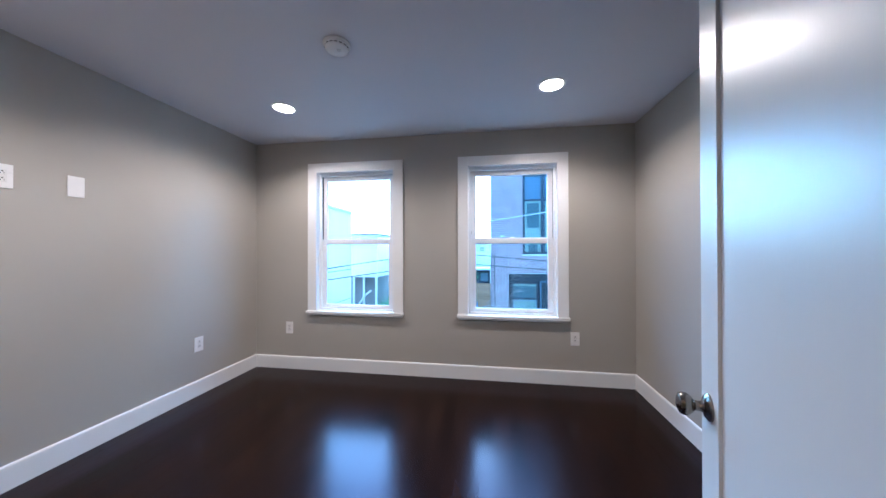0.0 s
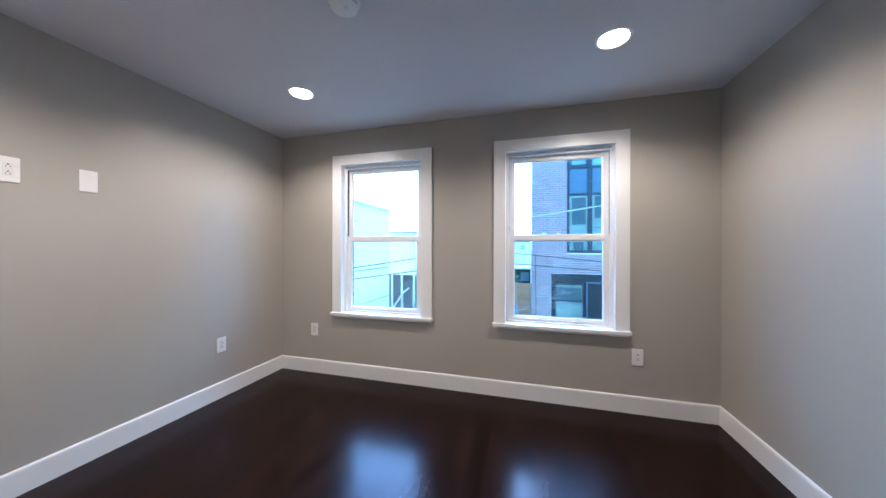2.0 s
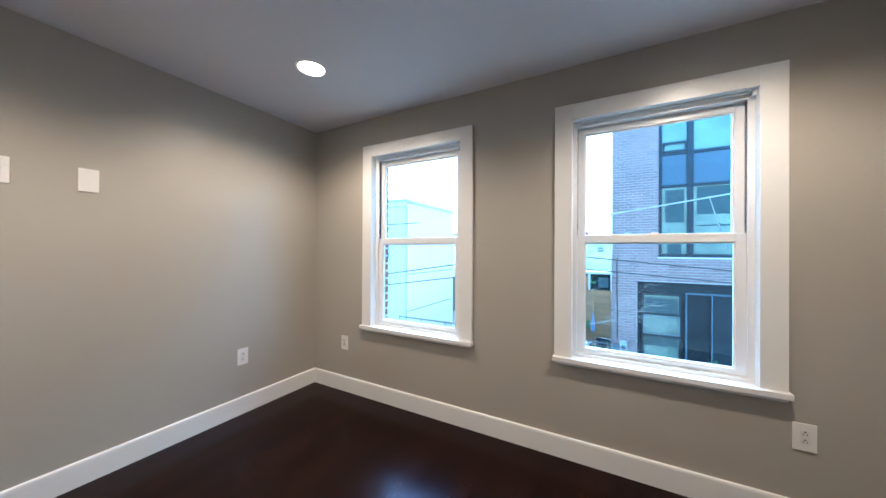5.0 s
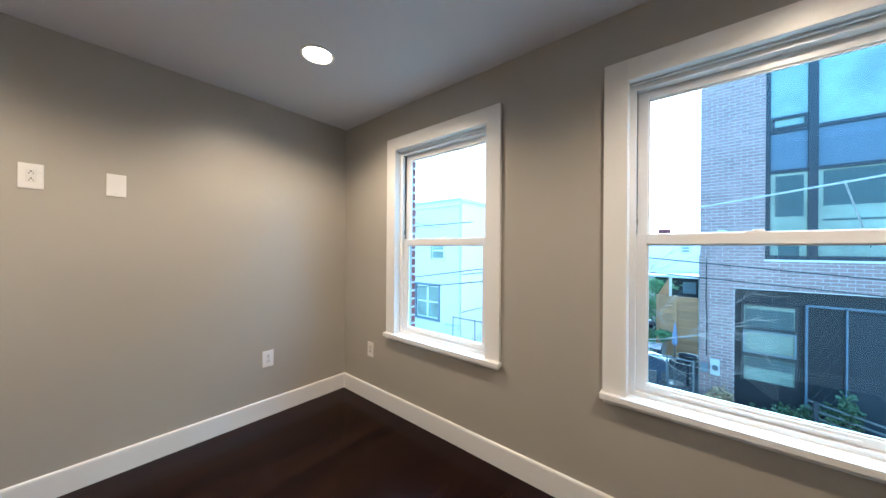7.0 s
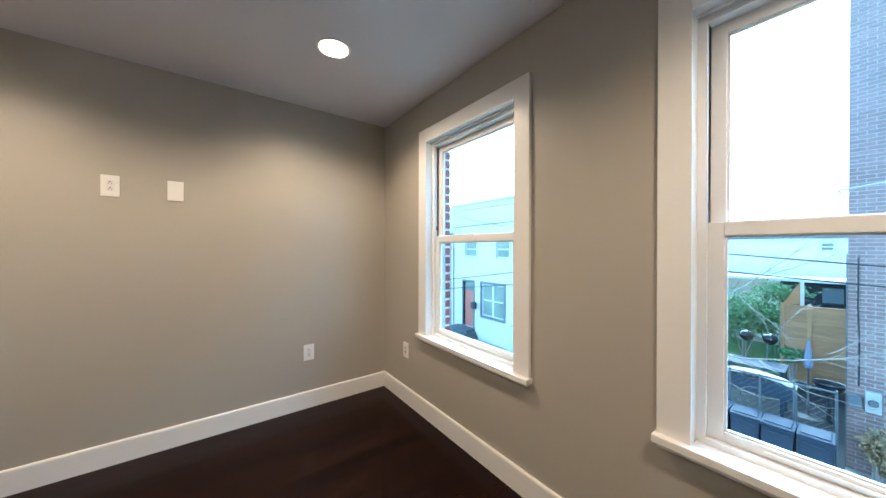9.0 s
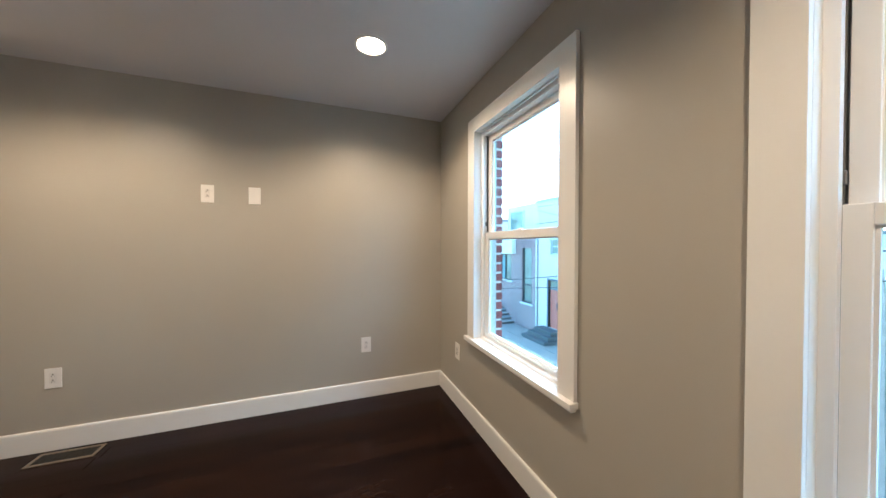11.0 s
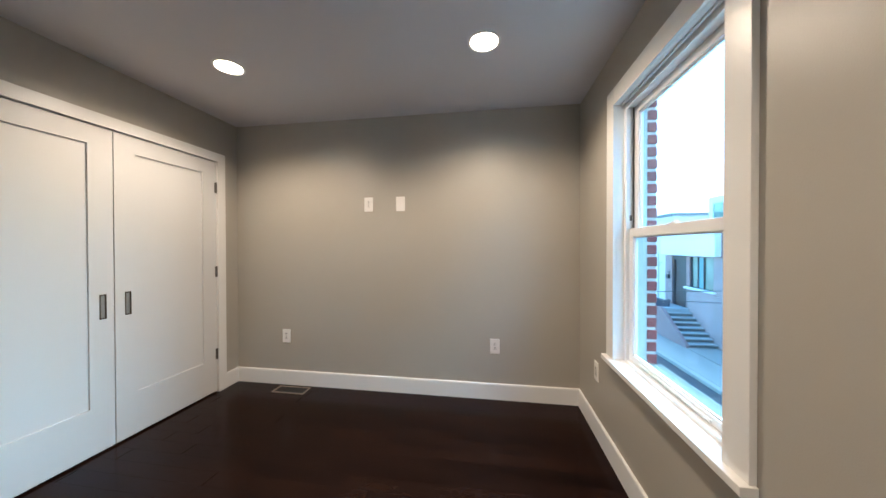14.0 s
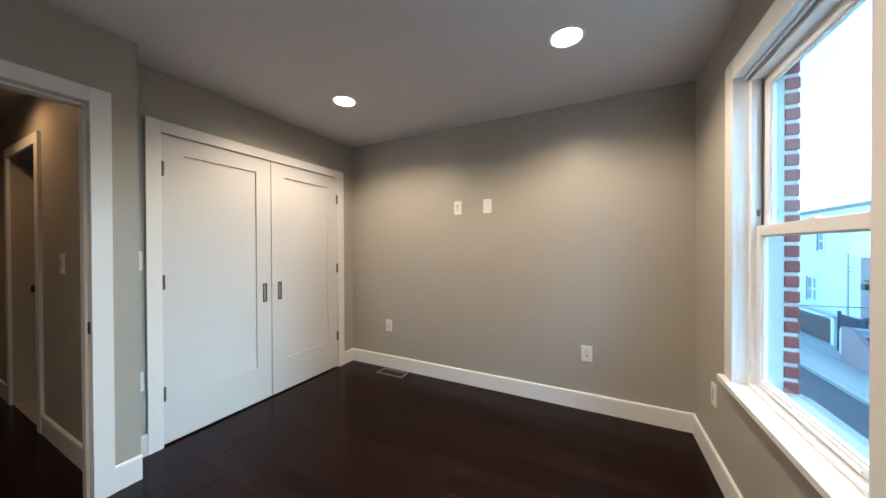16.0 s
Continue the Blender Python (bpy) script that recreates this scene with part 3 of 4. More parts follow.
ground.data.materials.append(M_ROAD)
ground.data.materials.append(M_GRASS)
for p in ground.data.polygons:
    ys = [ground.data.vertices[v].co.y for v in p.vertices]
    if 4.6 < (min(ys) + max(ys)) / 2 < 5.93 and max(ys) - min(ys) > 0.5:
        p.material_index = 1
bm = bmesh.new()
for i in range(-16, 12):
    box(bm, i * 1.5 + 0.006, i * 1.5 + 1.494, 6.1, 7.28, G + 0.006, G + 0.022)
    box(bm, i * 1.5 + 0.006, i * 1.5 + 1.494, 7.295, 8.48, G + 0.014, G + 0.036)
part("pavement", bm, M_PAVE, None, "jointed concrete pavement slabs along the far side", kind="structure")


def wall_band(bm, x0, x1, y0, y1, z0, z1, gaps):
    at = x0
    for a, b, c, d in sorted(gaps):
        if a > at:
            box(bm, at, a, y0, y1, z0, z1)
        if c > z0:
            box(bm, a, b, y0, y1, z0, c)
        if d < z1:
            box(bm, a, b, y0, y1, d, z1)
        at = b
    if at < x1:
        box(bm, at, x1, y0, y1, z0, z1)


def out_window(house, x0, x1, z0, z1, y, bays=1, frame_mat=None, trim=0.09, label=""):
    """A sash window in a wall face at y: surround and sill proud, frame, panes and blind set back."""
    fm = frame_mat or M_XTRIM
    g = part("window", boxes((x0 - trim, x0, y - 0.03, y + 0.05, z0 - trim, z1 + trim), (x1, x1 + trim, y - 0.03, y + 0.05, z0 - trim, z1 + trim), (x0, x1, y - 0.03, y + 0.05, z1, z1 + trim), (x0, x1, y - 0.05, y + 0.05, z0 - trim, z0)), fm, house, label)
    w = (x1 - x0) / bays
    fr = bmesh.new()
    for b in range(bays):
        a, e = x0 + b * w, x0 + (b + 1) * w
        zm = (z0 + z1) / 2
        for r in ((a, a + 0.05, z0, z1), (e - 0.05, e, z0, z1), (a + 0.05, e - 0.05, z0, z0 + 0.05), (a + 0.05, e - 0.05, z1 - 0.05, z1), (a + 0.05, e - 0.05, zm - 0.03, zm + 0.03)):
            box(fr, r[0], r[1], y + 0.03, y + 0.08, r[2], r[3])
    part("frame", fr, M_XTRIM, g)
    for b in range(bays):
        a, e = x0 + b * w + 0.05, x0 + (b + 1) * w - 0.05
        zm = (z0 + z1) / 2
        for c, d in ((z0 + 0.05, zm - 0.03), (zm + 0.03, z1 - 0.05)):
            part("pane", boxes((a, e, y + 0.055, y + 0.065, c, d)), M_XGLASS, g)
    return g


# brick building with the dark metal bays
BB = thing("brick_building", (0, 0, 0), "brown brick building with dark blue metal window bays", "building")
bx0, bx1 = 2.62, 11.0
low, up = (3.26, 10.2, G, 0.42), (3.76, 10.2, 1.13, 7.2)
bm = bmesh.new()
wall_band(bm, bx0, bx1, FY, FY + 0.3, G, 0.8, [low])
wall_band(bm, bx0, bx1, FY, FY + 0.3, 0.8, 8.4, [up])
box(bm, bx0, bx0 + 0.3, FY + 0.3, FY + 9, G, 8.4)
box(bm, bx1 - 0.3, bx1, FY + 0.3, FY + 9, G, 8.4)
part("wall", bm, M_MORTAR, BB, "pale mortar face")
part("roof", boxes((bx0 + 0.3, bx1 - 0.3, FY + 0.3, FY + 9, 8.2, 8.4)), M_ROOF, BB)
part("parapet_cap", boxes((bx0 - 0.04, bx1 + 0.04, FY - 0.04, FY + 0.34, 8.4, 8.46)), M_CHAR, BB)


def brick_cells(x0, x1, z0, z1, gaps, w=0.2, h=0.064, j=0.011):
    z, row = z0, 0
    while z + h < z1:
        x = x0 + (0 if row % 2 else -(w + j) / 2)
        while x < x1:
            a, b = max(x, x0), min(x + w, x1)
            for c, d, e, f in gaps:
                if z < f and z + h > e:
                    if a < c < b:
                        b = c
                    elif a < d < b:
                        a = d
                    elif a >= c and b <= d:
                        b = a
            if b - a > 0.03:
                yield a, b, z, z + h
            x += w + j
        z += h + j
        row += 1


gaps = [low, up]
near, far = [], []
for c in brick_cells(bx0, 6.6, G + 0.02, 6.2, gaps):
    (near if c[0] < 3.27 and -1.0 < c[2] < 1.2 else far).append(c)
bm = bmesh.new()
for a, b, c, d in far:
    box(bm, a, b, FY - 0.007, FY + 0.01, c, d)
part("brickwork", bm, M_BRICK, BB, "brown bricks in running bond", kind="stuff")
NEAR_BRICKS = [(a, b, c, d, BB) for a, b, c, d in near]

# upper bay
y = FY + 0.12
bm = bmesh.new()
for x in (3.76, 4.42, 6.15, 7.9):
    box(bm, x, x + (0.09 if x < 4 else 0.14), y - 0.05, y + 0.05, 1.13, 7.2)
for z, t in ((1.13, 0.09), (3.08, 0.08), (4.0, 0.08), (5.9, 0.08)):
    for a, b in ((3.85, 4.42), (4.56, 6.15), (6.29, 7.9), (8.04, 10.2)):
        box(bm, a, b, y - 0.04, y + 0.05, z, z + t)
part("bay_frame", bm, M_CHAR, BB, "charcoal metal window frame")
part("ledge", boxes((3.74, 10.22, FY - 0.04, FY + 0.07, 1.085, 1.125)), M_XTRIM, BB, "pale metal sill")
for a, b in ((3.85, 4.42), (4.56, 6.15), (6.29, 7.9), (8.04, 10.2)):
    part("spandrel", boxes((a, b, y, y + 0.03, 3.16, 4.0)), M_PANEL, BB, "dark blue spandrel panel")
    part("window", boxes((a, b, y + 0.005, y + 0.02, 1.22, 3.08)), M_XGLASS, BB)
    part("window", boxes((a, b, y + 0.005, y + 0.02, 4.08, 5.9)), M_XGLASS, BB)
part("blind", boxes((3.93, 4.36, y - 0.002, y + 0.004, 2.1, 3.02), (4.64, 5.5, y - 0.002, y + 0.004, 2.3, 3.05)), M_BLIND, BB, "pale roller blind")
part("shelf", boxes((3.93, 4.36, y - 0.004, y + 0.004, 1.62, 1.67), (4.64, 6.1, y - 0.004, y + 0.004, 1.98, 2.02), (3.98, 4.3, y - 0.004, y + 0.004, 1.22, 1.5)), M_BLIND, BB)
part("vent_window", boxes((3.86, 4.41, y - 0.06, y - 0.041, 4.30, 4.36), (3.86, 4.41, y - 0.06, y - 0.041, 4.08, 4.13), (3.86, 3.91, y - 0.06, y - 0.041, 4.13, 4.30), (4.36, 4.41, y - 0.06, y - 0.041, 4.13, 4.30)), M_CHAR, BB)
# ground floor recess
yr = FY + 0.22
part("recess_wall", boxes((3.26, 10.2, yr + 0.03, yr + 0.08, G, 0.42)), M_BLUE_BLACK, BB, "dark blue recessed wall")
wx0, wx1 = 3.44, 4.26
g = part("window", boxes((wx0, wx1, yr, yr + 0.028, -1.75, 0.02)), M_XGLASS, BB, "tall window with pale blinds")
part("frame", boxes((wx0 - 0.05, wx0, yr - 0.03, yr + 0.028, -1.8, 0.07), (wx1, wx1 + 0.05, yr - 0.03, yr + 0.028, -1.8, 0.07), (wx0, wx1, yr - 0.03, yr + 0.028, 0.02, 0.07), (wx0, wx1, yr - 0.03, yr, -0.55, -0.49), (wx0, wx1, yr - 0.03, yr, -1.20, -1.12), (wx0, wx1, yr - 0.03, yr + 0.028, -1.8, -1.75)), M_CHAR, g)
part("blind", boxes((wx0 + 0.02, wx1 - 0.02, yr - 0.006, yr - 0.001, -0.49, -0.06)), M_BLIND, g, "pale blind")
part("blind", boxes((wx0 + 0.02, wx1 - 0.02, yr - 0.006, yr - 0.001, -1.45, -1.22)), M_BLIND, g, "pale blind")
part("sash_frame", boxes((3.42, 4.28, yr - 0.05, yr - 0.031, -0.60, -0.565), (3.42, 4.28, yr - 0.05, yr - 0.031, -1.1, -1.07), (3.42, 3.45, yr - 0.05, yr - 0.031, -1.07, -0.6), (4.25, 4.28, yr - 0.05, yr - 0.031, -1.07, -0.6)), M_XFRAME, g, "pale steel sash edge")
bm = bmesh.new()
px0, px1 = 4.45, 4.97
for i in range(-22, 22):
    for s in (-1, 1):
        pts = []
        for k in range(0, 25):
            zz = G + 0.05 + k * (0.09 - G - 0.05) / 24
            xx = px0 + (px1 - px0) * 0.5 + i * 0.14 + s * (zz - G) * 0.5
            if px0 < xx < px1:
                pts.append((xx, yr - 0.01, zz))
        if len(pts) > 1:
            tube(bm, (pts[0], pts[-1]), 0.008, 4)
part("lattice_screen", bm, M_CHAR, BB, "dark diagonal metal screen", kind="")
part("door", boxes((px1 + 0.03, 6.3, yr - 0.01, yr + 0.028, G, 0.02)), M_BLUE_BLACK, BB, "dark blue flush garage door")
part("door_frame", boxes((px0 - 0.04, px0, yr - 0.04, yr + 0.028, G, 0.12), (px1, px1 + 0.03, yr - 0.04, yr + 0.028, G, 0.12), (px0, 6.3, yr - 0.04, yr - 0.011, 0.09, 0.14), (6.3, 6.36, yr - 0.04, yr + 0.028, G, 0.14)), M_PANEL, BB)
part("conduit", tube(bmesh.new(), [(2.74, FY - 0.03, 1.15), (2.735, FY - 0.03, 0.2), (2.755, FY - 0.03, -0.4), (2.75, FY - 0.03, -1.3)], 0.011), M_CHAR, BB)
part("downspout", boxes((2.60, 2.618, FY - 0.04, FY - 0.015, G, 1.2)), M_STEEL, BB, "pale steel downspout")
mt = thing("electric_meter", (2.91, FY - 0.007, -1.54), "grey electric meter box on the brown brick wall", "meter")
part("case", boxes((-0.09, 0.09, -0.11, 0, -0.19, 0.19), bevel=0.01), M_METER, mt)
part("dial", lathe([(0.06, -0.11), (0.06, -0.16), (0.05, -0.175)], 20, "y"), M_STEEL, mt)
jb = thing("junction_box", (2.71, FY - 0.007, -1.60), "blue grey junction box beside the meter", "junction box")
part("case", boxes((-0.075, 0.075, -0.09, 0, -0.11, 0.11), bevel=0.008), M_XFRAME, jb)
sc = thing("security_camera", (3.1, FY - 0.007, 1.78), "small white camera on a bracket on the brick wall", "security camera")
part("bracket", tube(bmesh.new(), [(0, 0, 0), (0, -0.12, 0.02), (-0.08, -0.2, 0.02)], 0.012), M_XTRIM, sc)
part("body", boxes((-0.16, -0.05, -0.25, -0.17, -0.03, 0.04), bevel=0.01), M_XTRIM, sc)

# blue-grey rendered house
BH = thing("blue_house", (0, 0, 0), "blue grey rendered row house with white windows", "house")
hx0, hx1 = -9.45, -4.88
L = [(-7.44, -6.12, -1.76, -0.32), (-8.72, -8.0, -2.45, -0.30)]
U = [(-8.58, -7.78, 0.89, 1.60), (-6.55, -5.82, 0.87, 1.62)]
bm = bmesh.new()
wall_band(bm, hx0, hx1, FY, FY + 0.25, G, 0.3, L)
wall_band(bm, hx0, hx1, FY, FY + 0.25, 0.3, 3.3, U)
box(bm, hx1 - 0.25, hx1, FY + 0.25, 12.75, G, 3.3)
box(bm, hx0, hx0 + 0.25, FY + 0.25, 12.75, G, 3.3)
box(bm, hx0 + 0.25, hx1 - 0.25, 12.5, 12.75, G, 3.3)
part("wall", bm, M_STUCCO, BH)
part("roof", boxes((hx0 - 0.05, hx1 + 0.05, FY - 0.12, 12.8, 3.3, 3.42)), M_METER, BH)
part("cornice", boxes((hx0, hx1, FY - 0.1, FY, 3.12, 3.3), bevel=0.02), M_STUCCO, BH)
part("band", boxes((hx0, hx1, FY - 0.02, FY, 0.22, 0.29)), M_STUCCO, BH)
part("side_band", boxes((hx1, hx1 + 0.012, FY, 12.7, 0.25, 0.29), (hx1, hx1 + 0.012, FY, 12.7, 1.62, 1.65), (hx1, hx1 + 0.012, FY, 12.7, -1.3, -1.27)), M_XFRAME, BH, "thin joint line on the side wall")
out_window(BH, *L[0], FY, 2, M_XFRAME, 0.1, "double window with steel blue surround")
for u in U:
    out_window(BH, *u, FY, 1)
d = part("door", boxes((-8.70, -8.02, FY + 0.1, FY + 0.15, -2.45, -0.72)), M_RED, BH, "faded red front door")
part("transom", boxes((-8.70, -8.02, FY + 0.1, FY + 0.12, -0.62, -0.34)), M_XGLASS, BH)
part("door_surround", boxes((-8.80, -8.72, FY - 0.03, FY + 0.1, -2.45, -0.22), (-8.0, -7.92, FY - 0.03, FY + 0.1, -2.45, -0.22), (-8.72, -8.0, FY - 0.03, FY + 0.1, -0.30, -0.22), (-8.72, -8.0, FY + 0.05, FY + 0.12, -0.72, -0.62)), M_XFRAME, BH)
part("downspout", tube(bmesh.new(), [(-4.95, FY - 0.06, 3.1), (-4.95, FY - 0.06, -1.6), (-4.95, FY - 0.12, -1.8)], 0.04, 8), M_XTRIM, BH, "white downspout")
part("base_cover", boxes((-5.6, -4.9, FY - 0.3, FY - 0.02, G + 0.04, -1.85)), M_XTRIM, BH, "white boxed base cover")
part("steps", boxes(*[(-9.3 + 0.12 * i, -7.7 - 0.1 * i, FY - 1.05 + 0.26 * i, FY - 0.001, G + 0.03 + 0.155 * i, G + 0.03 + 0.155 * (i + 1)) for i in range(3)], bevel=0.01), M_STONE, BH)
mb = thing("mailbox", (-7.88, FY - 0.03, -1.38), "black wall mailbox beside the red door", "mailbox")
part("body", boxes((-0.13, 0.13, -0.14, 0, -0.14, 0.13), bevel=0.02), M_CHAR, mb)
part("lid", boxes((-0.14, 0.14, -0.16, 0, 0.131, 0.155), bevel=0.008), M_CHAR, mb)

# brick house with stone steps
RH = thing("brick_row_house", (0, 0, 0), "brown brick row house with a white upper band and stone steps", "house")
rx0, rx1 = -15.3, -9.46
L = [(-14.7, -13.55, -1.75, 0.82), (-13.3, -11.75, -0.62, 0.78), (-10.75, -9.95, -1.62, 1.15)]
bm = bmesh.new()
wall_band(bm, rx0, rx1, FY, FY + 0.25, G, 1.9, L)
box(bm, rx0, rx0 + 0.25, FY + 0.25, FY + 5, G, 1.9)
box(bm, rx0 + 0.25, rx1, FY + 4.8, FY + 5, G, 1.9)
part("wall", bm, M_BRICK, RH)
bm = bmesh.new()
z, row = G + 0.1, 0
while z < 1.85:
    box(bm, rx0, -14.72, FY - 0.004, FY, z, z + 0.011)
    if z < -1.7:
        box(bm, -13.5, rx1, FY - 0.004, FY, z, z + 0.011)
    elif z < -0.65:
        box(bm, -13.5, -10.8, FY - 0.004, FY, z, z + 0.011)
        box(bm, -9.93, rx1, FY - 0.004, FY, z, z + 0.011)
    elif z < 0.8:
        box(bm, -11.72, -10.8, FY - 0.004, FY, z, z + 0.011)
        box(bm, -9.93, rx1, FY - 0.004, FY, z, z + 0.011)
    z += 0.075
part("brick_courses", bm, M_MORTAR, RH, "pale mortar courses", kind="stuff")
part("upper_band", boxes((rx0, -11.3, FY - 0.25, FY - 0.001, 0.84, 1.95), bevel=0.02), M_WHITE, RH, "white projecting upper band")
part("roof", boxes((rx0, rx1, FY - 0.05, FY + 5, 1.95, 2.05)), M_ROOF, RH)
part("upper_storey", boxes((-14.6, -10.4, FY + 1.6, FY + 4.5, 2.05, 3.7)), M_WHITE, RH, "pale set-back upper storey")
g = part("window", boxes((-14.2, -12.9, FY + 1.57, FY + 1.61, 2.3, 3.35)), M_XGLASS, RH)
part("frame", boxes((-14.28, -14.2, FY + 1.54, FY + 1.6, 2.22, 3.43), (-12.9, -12.82, FY + 1.54, FY + 1.6, 2.22, 3.43), (-14.2, -12.9, FY + 1.54, FY + 1.6, 3.35, 3.43), (-14.2, -12.9, FY + 1.54, FY + 1.6, 2.22, 2.3)), M_XTRIM, g)
g = part("door", boxes((-14.6, -13.7, FY + 0.12, FY + 0.17, -1.75, 0.6)), M_CHAR, RH, "dark front door")
part("door_frame", boxes((-14.7, -14.6, FY + 0.05, FY + 0.17, -1.75, 0.82), (-13.7, -13.55, FY + 0.05, FY + 0.17, -1.75, 0.82), (-14.6, -13.7, FY + 0.05, FY + 0.17, 0.6, 0.82)), M_CHAR, RH)
g = part("window", boxes((-13.3, -11.75, FY + 0.1, FY + 0.13, -0.62, 0.78)), M_XGLASS, RH)
part("frame", boxes(*[(x, x + 0.06, FY + 0.05, FY + 0.1, -0.62, 0.78) for x in (-13.3, -12.85, -12.45, -11.81)]), M_CHAR, g)
part("blind", boxes((-12.79, -12.45, FY + 0.085, FY + 0.099, -0.6, 0.75)), M_CURTAIN, g, "pale curtain")
part("coping", boxes((-13.6, -11.6, FY - 0.1, FY + 0.06, -0.72, -0.62), bevel=0.01), M_XTRIM, RH, "white stone coping")
g = part("window", boxes((-10.75, -9.95, FY + 0.1, FY + 0.13, -1.62, 1.15)), M_XGLASS, RH)
part("frame", boxes((-10.75, -10.68, FY + 0.04, FY + 0.1, -1.62, 1.15), (-10.02, -9.95, FY + 0.04, FY + 0.1, -1.62, 1.15), (-10.68, -10.02, FY + 0.04, FY + 0.1, -0.75, -0.67), (-10.68, -10.02, FY + 0.04, FY + 0.1, -1.62, -1.55)), M_CHAR, g)
part("sill", boxes((-10.85, -9.85, FY - 0.06, FY + 0.05, -1.72, -1.63)), M_XTRIM, RH)
part("downspout", tube(bmesh.new(), [(-9.5, FY - 0.07, 1.9), (-9.5, FY - 0.07, G + 0.3)], 0.045, 8), M_XTRIM, RH, "white downspout")
# colour sets lit treads and landing off from shaded risers
part("landing", boxes((-14.75, -13.302, 8.03, FY - 0.003, G + 0.03, -1.65), (-13.74, -13.302, 7.403, 8.029, G + 0.03, -1.65), bevel=0.01), M_LIT_TREAD, RH, "stone landing with skylight put into its pale colour")
for i in range(7):
    top = -1.65 - 0.159 * (i + 1)
    part("step", boxes((-13.3, -13.06 + 0.27 * i, 7.403, FY - 0.003, top - 0.158, top - 0.042), bevel=0.01), M_STONE, RH, "stone step with its riser darkened as in shade")
    part("tread", boxes((-13.3, -13.02 + 0.27 * i, 7.402, FY - 0.003, top - 0.041, top), bevel=0.01), M_LIT_TREAD, RH, "stone tread with skylight put into its pale colour")
bm = bmesh.new()
cheek = [[bm.verts.new((x, y, z)) for x, z in ((-13.75, G + 0.03), (-11.35, G + 0.03), (-11.35, G + 0.12), (-13.2, -1.63), (-13.75, -1.63))] for y in (7.25, 7.4)]
bm.faces.new(cheek[0])
bm.faces.new(cheek[1][::-1])
for i in range(5):
    j = (i + 1) % 5
    bm.faces.new((cheek[0][i], cheek[1][i], cheek[1][j], cheek[0][j]))
part("cheek_wall", bm, M_BRICK, RH, "sloping brick wall beside the steps")
rl = thing("slatted_railing", (-15.4, 7.98, G + 0.03), "dark upright slatted iron railing beside the stone landing", "railing")
for z in (0.08, 1.46):
    part("rail", boxes((0.041, 1.339, -0.02, 0.02, z, z + 0.04)), M_BIN, rl)
for k in range(12):
    part("slat", boxes((0.09 + 0.11 * k, 0.15 + 0.11 * k, -0.012, 0.012, 0.121, 1.459)), M_BIN, rl)
for x in (-0.04, 1.34):
    part("post", boxes((x, x + 0.08, -0.04, 0.04, 0, 1.6)), M_BIN, rl)
lw = thing("low_wall", (-16.5, 8.3, G + 0.03), "dark low brick garden wall with a pale coping", "wall")
part("brickwork", boxes((-9.5, 0, 0, 0.2, 0, 1.06)), M_DARKBRICK, lw, "dark weathered bricks")
part("coping", boxes((-9.5, 0, -0.03, 0.23, 1.061, 1.11), bevel=0.01), M_XTRIM, lw, "pale stone coping")
gp = thing("gate_post", (-16.28, 8.3, G + 0.03), "pale square gate post beside the low wall", "gate post")
part("shaft", boxes((-0.1, 0.1, -0.1, 0.1, 0, 1.15), bevel=0.01), M_XTRIM, gp)
part("cap", boxes((-0.13, 0.13, -0.13, 0.13, 1.151, 1.2), bevel=0.01), M_XTRIM, gp)
nb = thing("house_number", (-14.95, FY - 0.03, -0.25), "small dark mailbox and number plate beside the dark door", "mailbox")
part("box", boxes((-0.12, 0.12, -0.1, 0, -0.14, 0.08), bevel=0.015), M_CHAR, nb)
part("plate", boxes((-0.1, 0.1, -0.02, 0, 0.16, 0.24)), M_CHAR, nb)

# pale house at the end of the row
WH = thing("pale_house", (0, 0, 0), "pale blue grey house further along the street", "house")
L = [(-19.75, -18.9, -1.45, -0.25)]
U = [(-18.9, -18.38, 1.05, 2.0), (-21.6, -21.0, 1.05, 2.0)]
bm = bmesh.new()
wall_band(bm, -26, -15.35, FY + 0.4, FY + 0.65, G, 0.4, L)
wall_band(bm, -26, -15.35, FY + 0.4, FY + 0.65, 0.4, 2.9, U)
box(bm, -15.6, -15.35, FY + 0.65, FY + 8, G, 2.9)
part("wall", bm, M_STUCCO, WH)
part("roof", boxes((-26, -15.3, FY + 0.3, FY + 8, 2.9, 3.05)), M_ROOF, WH)
for r in L + U:
    out_window(WH, *r, FY + 0.4, 2 if r[2] < 0 else 1)
pole = thing("utility_pole", (-15.9, 8.45, G), "grey utility pole with short fittings", "utility pole")
part("shaft", tube(bmesh.new(), [(0, 0, 0), (0, 0, 3.9)], [0.05, 0.03], 8), M_METER, pole)
part("arm", boxes((-0.05, 0.42, -0.015, 0.015, 3.33, 3.36), (-0.05, 0.2, -0.015, 0.015, 3.18, 3.21)), M_ROOF, pole)
tb = thing("street_bollard", (-15.0, 7.9, G + 0.03), "white painted bollard on the pavement", "bollard")
part("post", lathe([(0.09, 0), (0.09, 0.95), (0.06, 1.0)], 12), M_XTRIM, tb)

# houses behind the lot
BK = thing("white_house", (0, 0, 0), "white rendered house behind the lot", "house")
bm = bmesh.new()
wall_band(bm, -3.6, 2.75, 19.5, 19.8, G, 1.75, [(1.8, 2.3, 1.15, 1.6)])
part("wall", bm, M_WHITE, BK)
out_window(BK, 1.85, 2.25, 1.2, 1.55, 19.5, 1, M_XTRIM, 0.05)
part("roof", boxes((-3.7, 2.8, 19.3, 26, 1.76, 1.9)), M_ROOF, BK)
